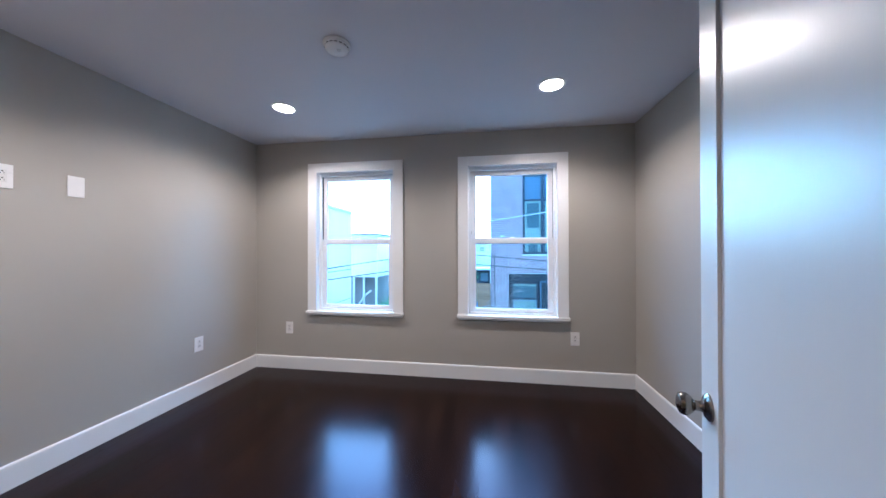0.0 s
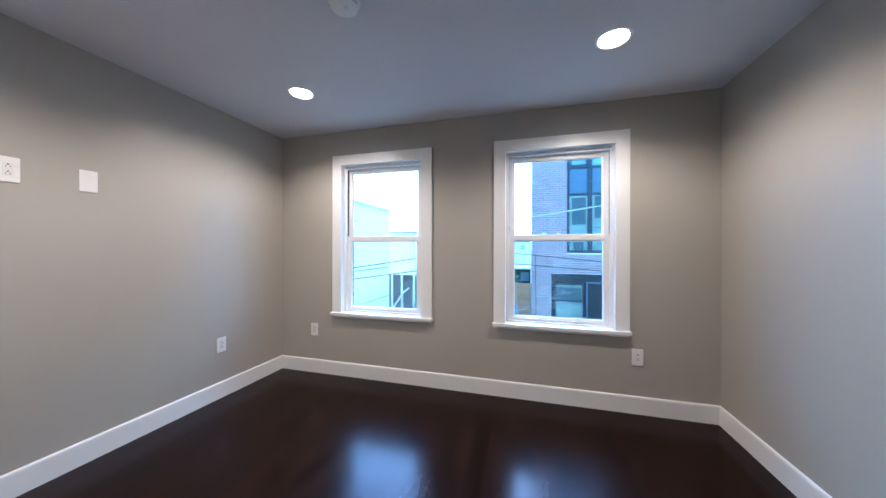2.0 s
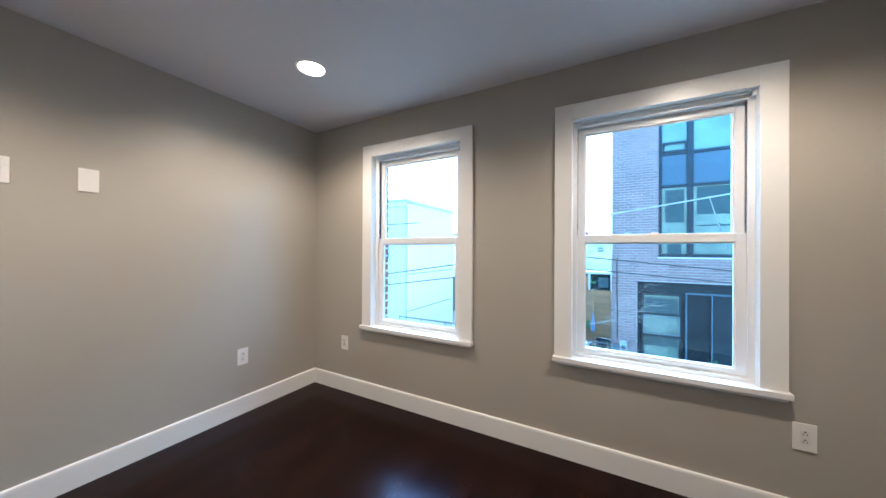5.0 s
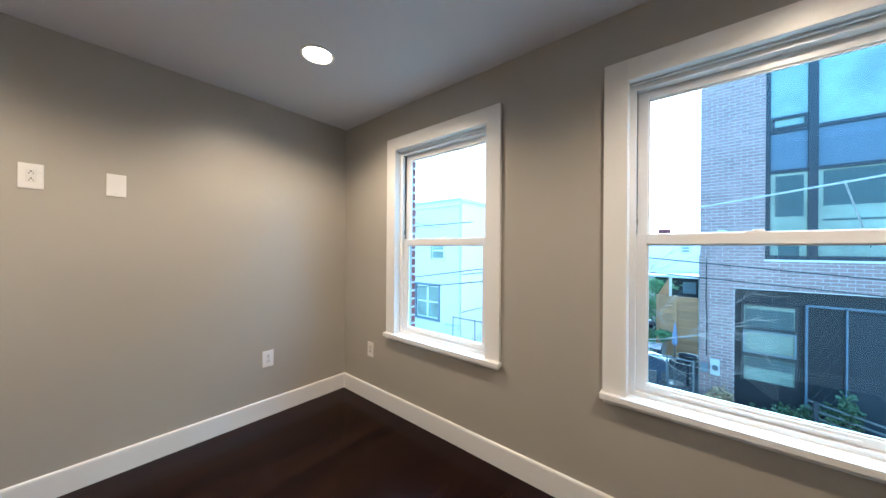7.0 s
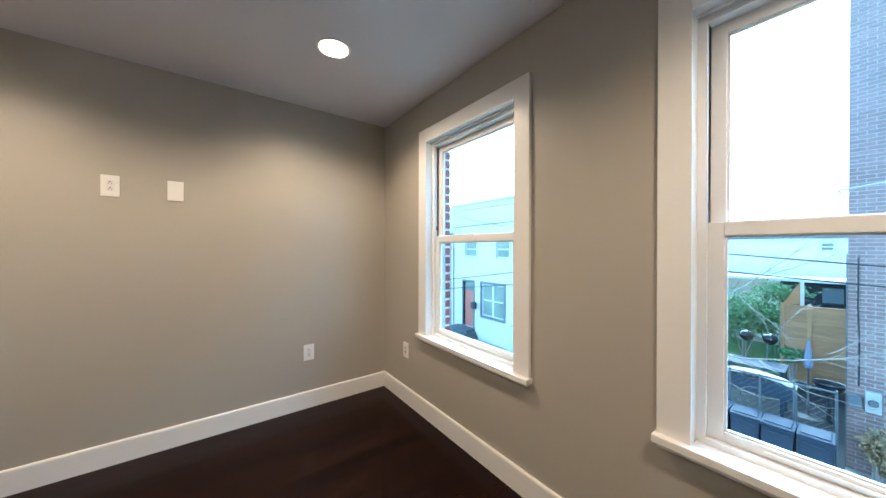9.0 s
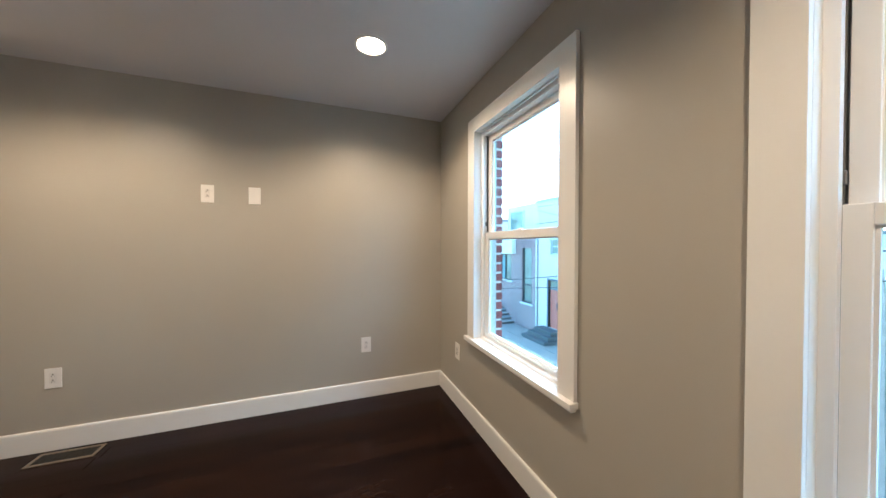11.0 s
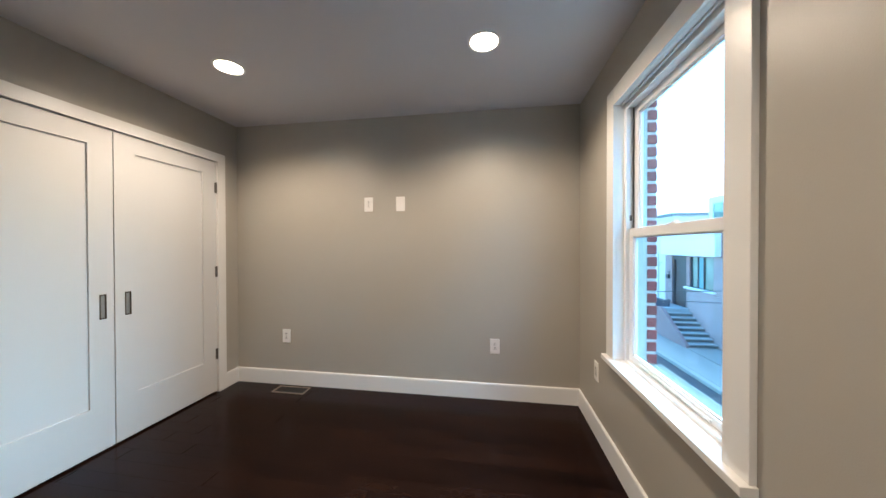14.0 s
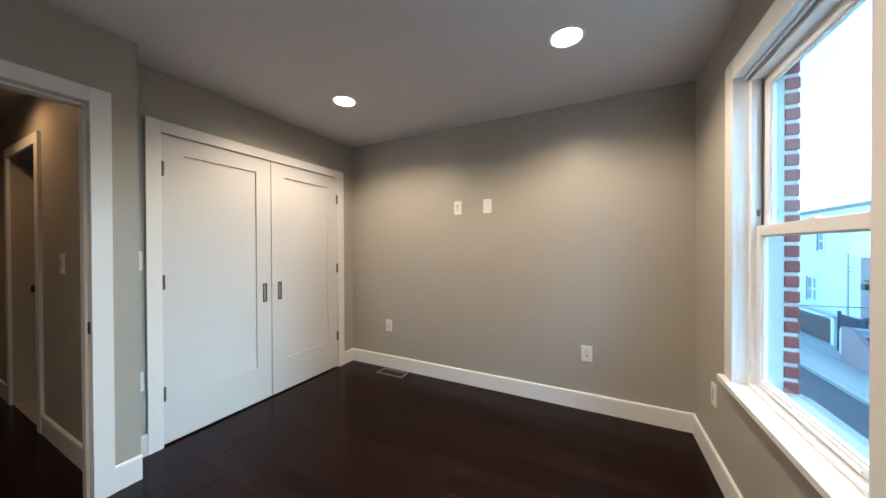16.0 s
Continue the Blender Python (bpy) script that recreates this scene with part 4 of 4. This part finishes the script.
part("lean_to_roof", boxes((-3.2, 2.6, 16.9, 19.49, 0.0, 0.12), bevel=0.02), M_WHITE, BK, "white lean-to roof")
part("lean_to_wall", boxes((0.9, 2.6, 17.3, 17.4, G, -0.001)), M_BLUE_BLACK, BK, "dark wall under the lean-to roof")
part("lean_to_window", boxes((2.0, 2.5, 17.24, 17.299, -0.75, -0.2)), M_XFRAME, BK, "grey framed window in the dark wall")
part("chimney", boxes((0.7, 1.3, 21, 21.5, 1.9, 2.6)), M_REDBRICK, BK, "red brick chimney")
BY = thing("white_bay_house", (0, 0, 0), "white house with an upper storey on posts", "house")
part("upper_storey", boxes((-8.6, -4.6, 16, 20, -0.45, 2.3), bevel=0.01), M_WHITE, BY)
part("lower_wall", boxes((-8.6, -5.0, 17, 20, G, -0.451)), M_ROOF, BY)
for x in (-6.3, -5.6, -4.75):
    part("post", boxes((x - 0.06, x + 0.06, 16.1, 16.22, G, -0.451)), M_XTRIM, BY)
part("brace", tube(bmesh.new(), [(-6.2, 15.9, G + 0.2), (-5.4, 15.9, -1.6), (-5.0, 15.9, -1.3)], 0.07), M_XTRIM, BY)
part("roof", boxes((-8.7, -4.5, 15.9, 20.1, 2.301, 2.4)), M_ROOF, BY)

# lot: chain fence, bins, timber fence, grills, umbrella
fn = thing("chain_link_fence", (0, 7.6, G + 0.03), "galvanised chain link fence in front of the lot", "fence")
for x in (-4.6, -3.6, -2.6, -1.6, -0.6, 0.4, 1.1, 1.55, 2.01, 2.51):
    part("post", tube(bmesh.new(), [(x, 0, 0), (x, 0, 1.68)], 0.018, 8), M_STEEL, fn)
part("top_rail", tube(bmesh.new(), [(-4.6, 0, 1.64), (2.51, 0, 1.64)], 0.02, 6), M_STEEL, fn)
bm = bmesh.new()
x = -4.6
while x < 2.5:
    for s in (1, -1):
        a, b = (x, x + 1.6 * s)
        lo, hi = 0.04, 1.62
        b2 = min(max(b, -4.6), 2.51)
        k = abs(b2 - a) / 1.6
        if k > 0.02:
            tube(bm, ((a, 0, lo), (b2, 0, lo + (hi - lo) * k)), 0.0025, 3)
    x += 0.11
part("mesh", bm, M_STEEL, fn, "diamond wire mesh", kind="stuff")


def bin_():
    g = thing("wheeled_bin", (0, 0, 0), "dark grey wheeled bin in front of the chain fence", "bin", "bins by the fence")
    bm = bmesh.new()
    lo = [bm.verts.new(p) for p in ((-0.17, -0.2, 0.08), (0.17, -0.2, 0.08), (0.17, 0.2, 0.08), (-0.17, 0.2, 0.08))]
    hi = [bm.verts.new(p) for p in ((-0.205, -0.25, 0.95), (0.205, -0.25, 0.95), (0.205, 0.25, 0.95), (-0.205, 0.25, 0.95))]
    bm.faces.new(lo[::-1])
    bm.faces.new(hi)
    for i in range(4):
        bm.faces.new((lo[i], lo[(i + 1) % 4], hi[(i + 1) % 4], hi[i]))
    bmesh.ops.bevel(bm, geom=list(bm.edges), offset=0.015, segments=2, affect="EDGES")
    part("body", bm, M_BIN, g)
    part("lid", boxes((-0.215, 0.215, -0.27, 0.26, 0.951, 1.0), (-0.17, 0.17, -0.2, 0.2, 1.0, 1.02), bevel=0.012), M_BIN, g)
    part("handle", boxes((-0.14, 0.14, -0.31, -0.29, 0.86, 0.885), (-0.14, -0.11, -0.29, -0.25, 0.86, 0.885), (0.11, 0.14, -0.29, -0.25, 0.86, 0.885)), M_BIN, g)
    for s in (-1, 1):
        part("wheel", lathe([(0.09, s * 0.13), (0.09, s * 0.17)], 14, "x", (0, 0.2, 0.09)), M_CHAR, g)
    return g


part("lot_surface", boxes((-4.85, 2.6, 7.45, 13.4, G + 0.035, G + 0.06)), M_YARD, None, "dark paved yard behind the chain fence", kind="structure")
b0 = bin_()
b0.matrix_basis = pose(1.42, 7.15, G + 0.03, 0, 0, 2)
copy_thing(b0, pose(1.86, 7.13, G + 0.03, 0, 0, -1))
copy_thing(b0, pose(2.30, 7.12, G + 0.03, 0, 0, 1))
copy_thing(b0, pose(0.98, 7.2, G + 0.03, 0, 0, -2))
tbp = thing("covered_bench", (1.48, 8.15, G), "grey sided bench with a sagging white cover behind the chain fence", "bench")
bm = bmesh.new()
prev = None
for k in range(13):
    u = k / 12 - 0.5
    zt = 1.50 + 0.07 * (1 - 4 * u * u) - 0.06 * u
    ring = [bm.verts.new((u * 1.06, dy, zt + dz)) for dy, dz in ((-0.12, -0.05), (0.12, -0.05), (0.11, 0.0), (-0.11, 0.0))]
    if prev:
        for i in range(4):
            bm.faces.new((prev[i], ring[i], ring[(i + 1) % 4], prev[(i + 1) % 4]))
    else:
        bm.faces.new(ring[::-1])
    prev = ring
bm.faces.new(prev)
part("cover", bm, M_XTRIM, tbp, "white sagging cover")
part("side_panel", boxes((-0.5, 0.5, -0.10, -0.08, 1.14, 1.44)), M_BIN, tbp)
for sx in (-0.51, 0.51):
    for sy in (-0.09, 0.09):
        part("leg", tube(bmesh.new(), [(sx, sy, 0), (sx, sy, 1.44)], 0.018), M_STEEL, tbp)
wf = thing("timber_fence", (0, 13, G), "new cedar board fence with tall posts", "fence")
n = 0
for a, b in ((1.42, 1.86), (1.96, 2.60)):
    for k in range(14):
        z = 0.25 + k * 0.16
        part("board", boxes((a, b, -0.02, 0.02, z, z + 0.152)), M_WOOD, wf)
for x, h in ((1.37, 2.55), (1.91, 2.55), (2.65, 2.5)):
    part("post", boxes((x - 0.045, x + 0.045, -0.05, 0.05, 0, h)), M_WOOD, wf)
part("tall_post", boxes((1.70, 1.78, 0.4, 0.48, 0, 3.3)), M_XTRIM, wf, "white painted tall post")
bm = bmesh.new()
v = [bm.verts.new(p) for p in ((1.38, 0.1, 2.5), (1.72, 0.42, 2.5), (1.72, 0.42, 3.25), (1.38, 0.06, 2.56), (1.38, 0.14, 2.5), (1.72, 0.46, 2.5), (1.72, 0.46, 3.25), (1.38, 0.1, 2.56))]
for q in ((0, 1, 2, 3), (4, 7, 6, 5), (0, 3, 7, 4), (3, 2, 6, 7), (2, 1, 5, 6), (1, 0, 4, 5)):
    bm.faces.new([v[i] for i in q])
part("gable_panel", bm, M_WOOD, wf, "sloping cedar panel")
part("rail", boxes((1.4, 2.65, -0.035, 0.035, 2.46, 2.52)), M_WOOD, wf)
for x in (0.85, 1.32):
    gr = thing("kettle_grill", (x, 11, G), "small black domed kettle grill on thin legs", "grill", "grills in the lot")
    part("bowl", lathe([(0.04, 1.6), (0.10, 1.64), (0.145, 1.71), (0.155, 1.76)], 20), M_GRILL, gr, smooth=True)
    part("lid", lathe([(0.158, 1.763), (0.15, 1.81), (0.11, 1.86), (0.04, 1.885), (0.015, 1.90)], 20), M_GRILL, gr, smooth=True)
    for k in range(3):
        a = 2.1 * k
        part("leg", tube(bmesh.new(), [(0.08 * math.cos(a), 0.08 * math.sin(a), 1.63), (0.2 * math.cos(a), 0.2 * math.sin(a), 0)], 0.012), M_STEEL, gr)
pt = thing("patio_table", (1.1, 10.2, G), "dark grey slatted patio table in the lot", "table")
for k in range(7):
    part("slat", boxes((-0.6, 0.6, -0.4 + k * 0.115, -0.3 + k * 0.115, 1.2, 1.23)), M_BIN, pt)
for sx in (-0.55, 0.55):
    for sy in (-0.35, 0.35):
        part("leg", boxes((sx - 0.03, sx + 0.03, sy - 0.03, sy + 0.03, 0, 1.2)), M_BIN, pt)
pl = thing("round_planter", (2.35, 10.6, G + 0.0), "dark round planter on a stand beside the folded umbrella", "planter")
part("bowl", lathe([(0.10, 0.75), (0.2, 0.82), (0.26, 0.98), (0.28, 1.0), (0.25, 0.99), (0.22, 0.9)], 20), M_CHAR, pl, smooth=True)
part("stand", lathe([(0.16, 0.0), (0.05, 0.06), (0.04, 0.7), (0.1, 0.749)], 12), M_CHAR, pl)
um = thing("patio_umbrella", (2.02, 10.6, G), "folded pale blue patio umbrella on a pole", "umbrella")
part("pole", tube(bmesh.new(), [(0, 0, 0), (0, 0, 2.0)], 0.02), M_STEEL, um)
bm = bmesh.new()
rings = []
for r, z in ((0.012, 2.0), (0.03, 1.8), (0.055, 1.55), (0.068, 1.34), (0.05, 1.27)):
    rings.append([bm.verts.new((r * (1 + 0.25 * (k % 2)) * math.cos(k * math.pi / 8), r * (1 + 0.25 * (k % 2)) * math.sin(k * math.pi / 8), z)) for k in range(16)])
for a, b in zip(rings, rings[1:]):
    for k in range(16):
        bm.faces.new((a[k], a[(k + 1) % 16], b[(k + 1) % 16], b[k]))
part("canopy", bm, M_CLOTH, um)
part("base", lathe([(0.25, 0), (0.25, 0.06), (0.05, 0.1)], 16), M_CHAR, um)
dk = thing("lawn", (-1.0, 15.5, G), "green lawn behind the lot", "lawn", kind="structure")
part("turf", boxes((-3.5, 2.5, -2.2, 2.5, 0.0, 0.12)), M_GRASS, dk)


def leaves(name, mat_, centre, radii, n, size, label, category, seed, trunk=None):
    """A bush: stems and an uneven crown of many small folded leaves."""
    rnd = random.Random(seed)
    g = thing(name, (centre[0], centre[1], G), label, category)
    cz = centre[2] - G
    bm = bmesh.new()
    clumps = [(rnd.gauss(0, 0.42), rnd.gauss(0, 0.42), rnd.gauss(0, 0.4), rnd.uniform(0.25, 0.5)) for _ in range(14)]
    for _ in range(n):
        c = rnd.choice(clumps)
        p = Vector((c[0] + rnd.gauss(0, c[3] * 0.5), c[1] + rnd.gauss(0, c[3] * 0.5), c[2] + rnd.gauss(0, c[3] * 0.5)))
        p = Vector((p.x * radii[0], p.y * radii[1], max(p.z * radii[2] + cz, 0.05)))
        u = Vector((rnd.gauss(0, 1), rnd.gauss(0, 1), rnd.gauss(0, 0.7))).normalized() * size * rnd.uniform(0.6, 1.3)
        w = u.orthogonal().normalized() * size * 0.35
        a, b, c1, d = bm.verts.new(p), bm.verts.new(p + u * 0.5 + w + Vector((0, 0, 0.02))), bm.verts.new(p + u), bm.verts.new(p + u * 0.5 - w + Vector((0, 0, 0.02)))
        bm.faces.new((a, b, c1))
        bm.faces.new((a, c1, d))
    part("foliage", bm, mat_, g, kind="stuff")
    bm = bmesh.new()
    for k in range(6):
        c = clumps[k]
        tube(bm, [(0.03 * math.cos(k), 0.03 * math.sin(k), 0), (c[0] * radii[0] * 0.5, c[1] * radii[1] * 0.5, cz * 0.6), (c[0] * radii[0], c[1] * radii[1], max(cz + c[2] * radii[2], 0.2))], [0.03, 0.018, 0.006], 5)
    part("stems", bm, M_BARK, g)
    return g


leaves("shrub", M_PALE, (2.95, 8.2, -2.25), (0.19, 0.14, 0.38), 3200, 0.075, "pale yellow green shrub against the brick wall", "shrub", 1)
leaves("shrub", M_DARKLEAF, (4.05, 8.05, -2.25), (0.36, 0.22, 0.32), 2200, 0.09, "green leafy shrub under the tall window", "shrub", 2)
leaves("shrub", M_DARKLEAF, (4.85, 8.0, -1.9), (0.2, 0.2, 0.5), 800, 0.09, "dark green shrub beside the slatted screen", "shrub", 3)
leaves("tree", M_LEAF, (0.2, 15.0, -1.15), (1.9, 1.2, 0.85), 14000, 0.095, "light green tree over the lawn", "tree", 4)
leaves("hedge", M_LEAF, (-1.6, 13.5, -1.8), (1.6, 0.7, 0.9), 5000, 0.095, "green hedge along the lot", "hedge", 5)
leaves("ivy_bush", M_LEAF, (1.6, 12.6, -1.9), (0.2, 0.18, 0.22), 700, 0.1, "small green bush in front of the timber fence", "shrub", 6)

ss = thing("slatted_screen", (4.5, 7.9, G), "low dark slatted timber screen by the garage", "screen")
for k in range(7):
    part("slat", tube(bmesh.new(), [(-0.2 + 0.02 * k, 0, 1.25 - 0.16 * k), (2.2, -0.2, 0.75 - 0.1 * k)], 0.022, 4), M_STONE, ss)
for x in (-0.1, 1.0, 2.1):
    part("post", boxes((x - 0.03, x + 0.03, -0.12, -0.06, 0, 1.25 - 0.2 * x)), M_CHAR, ss)

# a bare street tree between the windows and the lot
tr = thing("street_tree", (0.85, 6.3, G + 0.03), "bare pale branched street tree without leaves", "tree")
rnd = random.Random(11)
bm = bmesh.new()


def limb(a, b, r, sag, twigs):
    """A wavering branch from a to b that thins out, with side twigs."""
    a, b = Vector((a[0], a[1], a[2] - G)), Vector((b[0], b[1], b[2] - G))
    a.x -= 0.85
    b.x -= 0.85
    n = 9
    wob, pts = Vector(), []
    for k in range(n + 1):
        t = k / n
        wob += Vector((rnd.gauss(0, 0.01), rnd.gauss(0, 0.02), rnd.gauss(0, 0.016)))
        p = a.lerp(b, t) + wob * (1 if k else 0)
        p.z -= sag * 4 * t * (1 - t)
        pts.append(p)
    tube(bm, [tuple(q) for q in pts], [1.05 * r * (1 - 0.65 * k / n) for k in range(n + 1)], 5)
    for _ in range(twigs * 3):
        k = rnd.randint(2, n - 1)
        d = (pts[k + 1] - pts[k]).normalized()
        d = (d + Vector((rnd.gauss(0, 0.2), rnd.gauss(0, 0.4), rnd.choice((-1, 1)) * rnd.uniform(0.3, 0.7)))).normalized()
        l = rnd.uniform(0.15, 0.55)
        mid = pts[k] + d * l * 0.5 + Vector((0, 0, rnd.gauss(0, 0.02)))
        tube(bm, [tuple(pts[k]), tuple(mid), tuple(pts[k] + d * l + Vector((0, 0, 0.04)))], [r * 0.5, r * 0.35, r * 0.2], 4)


limb((0.87, 0, 0.0), (2.28, -0.1, 1.36), 0.014, 0.03, 5)
limb((1.85, -0.05, 0.84), (2.65, 0.1, 1.2), 0.008, -0.03, 2)
limb((0.87, 0, -0.1), (1.44, 0, 0.41), 0.012, 0.02, 0)
limb((1.44, 0, 0.41), (2.1, 0.1, -0.26), 0.009, 0.0, 2)
limb((1.89, 0.05, -0.13), (2.32, 0.2, 0.38), 0.006, 0.02, 1)
limb((0.85, 0, -0.75), (2.75, 0, -0.34), 0.014, 0.1, 3)
limb((2.11, 0, -0.53), (3.5, 0.1, 0.1), 0.009, 0.06, 4)
limb((2.75, 0, -0.34), (3.6, -0.1, -0.2), 0.006, -0.03, 3)
limb((2.95, 0, -0.32), (3.6, 0.2, -0.6), 0.006, -0.02, 2)
limb((2.45, 0, -0.36), (3.45, 0.1, 0.55), 0.007, -0.02, 4)
limb((0.85, 0, -1.0), (1.92, 0, -1.33), 0.009, 0.12, 1)
limb((1.3, 0, -0.68), (2.55, 0.1, -1.36), 0.007, -0.06, 2)
limb((2.1, 0, -0.95), (3.4, 0.1, -0.9), 0.006, 0.08, 2)
part("branches", bm, M_BARK, tr)
part("trunk", tube(bmesh.new(), [(0, 0, 0), (0.02, 0, 1.2), (0, 0, 2.2), (0.02, 0, 3.1), (0.0, 0, 3.9)], [0.06, 0.05, 0.04, 0.026, 0.008], 8), M_BARK, tr)


def cable(pts, r, m, label, sag=0.0):
    a, b = Vector(pts[0]), Vector(pts[1])
    g = thing("cable", tuple(a), label, "cable")
    line = []
    for k in range(13):
        t = k / 12
        p = (b - a) * t
        p.z -= sag * 4 * t * (1 - t)
        line.append(tuple(p))
    part("wire", tube(bmesh.new(), line, r, 5), m, g)


cable(((2.55, 5, 2.03), (8.5, 5, 2.9)), 0.015, M_CABLE2, "thick pale service cable across the street")
cable(((2.62, FY - 0.01, 2.25), (2.55, 5, 2.03)), 0.012, M_CABLE2, "thin pale service cable to the brick wall")
cable(((-20, 4.6, -1.95), (1.3, 4.6, 1.25)), 0.011, M_CABLE, "thin black telephone cable along the street")
cable(((-20, 4.6, -2.15), (1.58, 4.6, 0.97)), 0.011, M_CABLE, "second thin black telephone cable along the street")
cable(((1.3, 4.6, 1.25), (9, 4.6, 0.6)), 0.009, M_CABLE, "black cable sloping down along the street", 0.02)
cable(((1.58, 4.6, 0.97), (9, 4.6, 0.45)), 0.009, M_CABLE, "second black cable sloping down along the street")
cable(((-4, 4.6, 1.25), (2.5, 4.6, 1.93)), 0.006, M_CABLE2, "thin pale cable rising towards the drop cable")
cable(((-9.4, 8.3, 3.0), (-3, 5, 1.9)), 0.008, M_CABLE, "black cable from the blue house roof", 0.05)
cable(((-9.4, 8.3, 2.3), (-4, 8.0, 2.35)), 0.015, M_CABLE, "black cable in front of the blue house")
cable(((4.1, 5, 2.27), (5.2, 8.4, 1.4)), 0.012, M_CABLE2, "short pale drop cable")

# outer brick face of this house, seen in the window reveals
OY = 0.21
EX = thing("outer_wall", (0, 0, 0), "red brick outer face of the room's wall", "wall", kind="structure")
bm = bmesh.new()
at = -4.0
for c in WIN:
    box(bm, at, c - OW + 0.0, 0.1105, OY - 0.004, G, 5.5)
    box(bm, c - OW, c + OW, 0.1105, OY - 0.004, G, Z0 - 0.05)
    box(bm, c - OW, c + OW, 0.1105, OY - 0.004, Z1 + 0.02, 5.5)
    at = c + OW
box(bm, at, 8.0, 0.1105, OY - 0.004, G, 5.5)
part("mortar_bed", bm, M_MORTAR, EX)
part("stone_sill", boxes(*[(c - OW + 0.001, c + OW - 0.001, 0.127, OY + 0.03, Z0 - 0.049, Z0 - 0.012) for c in WIN], bevel=0.004), M_STONE, EX)
part("brickmould", boxes(*[(c + s * (OW - 0.012) - 0.012, c + s * (OW - 0.012) + 0.011, 0.1255, 0.150, Z0, Z1) for c in WIN for s in (-1, 1)]), M_DIM_MOULD, EX, "grey white brick mould")


def pieces():
    """Bricks as objects on shared meshes, last of all."""
    cache = {}

    def brick(w, d, h, material, parent, at):
        key = (round(w, 3), round(d, 3), round(h, 4), material.name)
        if key not in cache:
            me = bpy.data.meshes.new("brick")
            b = boxes((0, w, 0, d, 0, h), bevel=0.006 if d > 0.03 else 0)
            bmesh.ops.recalc_face_normals(b, faces=b.faces)
            b.to_mesh(me)
            b.free()
            me.materials.append(material)
            cache[key] = me
        ob = new("brick", cache[key])
        ob.parent, ob.location = parent, at

    for c in WIN:
        for s in (-1, 1):
            z, k = Z0 - 0.01, 0
            while z < Z1 + 0.05:
                x = c - OW - 0.08 if s < 0 else c + OW - 0.006
                brick(0.086, 0.05 if k % 2 else 0.052, 0.053, M_REDBRICK, EX, (x, 0.1605, z))
                z += 0.069
                k += 1
    for a, b, z0, z1, p in NEAR_BRICKS[:300]:
        brick(b - a, 0.017, z1 - z0, M_BRICK, p, (a, FY - 0.007, z0))


pieces()

# ---- floor boards ----
floor = thing("floor", (0, 0, 0), "dark espresso stained hardwood board floor", "floor", kind="structure")
random.seed(4)
PWID = 0.0993
meshes = {}


def board(x0, x1, y0, y1):
    key = (round(x1 - x0, 3), round(y1 - y0, 2))
    if key not in meshes:
        w, l = key
        bm = bmesh.new()
        e = 0.0004
        top = [bm.verts.new(p) for p in ((e, e, 0), (w - e, e, 0), (w - e, l - e, 0), (e, l - e, 0))]
        low = [bm.verts.new(p) for p in ((0, 0, -0.0004), (w, 0, -0.0004), (w, l, -0.0004), (0, l, -0.0004))]
        bot = [bm.verts.new((v.co.x, v.co.y, -0.012)) for v in low]
        bm.faces.new(top)
        for i in range(4):
            j = (i + 1) % 4
            bm.faces.new((low[i], low[j], top[j], top[i]))
            bm.faces.new((bot[i], bot[j], low[j], low[i]))
        me = bpy.data.meshes.new("board")
        bmesh.ops.recalc_face_normals(bm, faces=bm.faces)
        bm.to_mesh(me)
        bm.free()
        me.materials.append(M_FLOOR)
        meshes[key] = me
    ob = new("board", meshes[key])
    ob.location = (x0, y0, 0)
    ob.parent = floor


x = 0.0
while x < W - 0.01:
    x1 = min(x + PWID, W)
    end = -5.6 if x1 > HX + 0.01 else YC - T
    y = 0.0
    first = True
    while y > end + 0.01:
        l = round(random.choice((0.4, 0.55, 0.7, 0.9, 1.1, 1.2)) * (0.6 if first else 1.0), 2)
        first = False
        y0 = max(y - l, end)
        if y0 - end < 0.15:
            y0 = end
        board(x, x1 - 0.0003, y0, y - 0.0003)
        y = y0
    x = x1
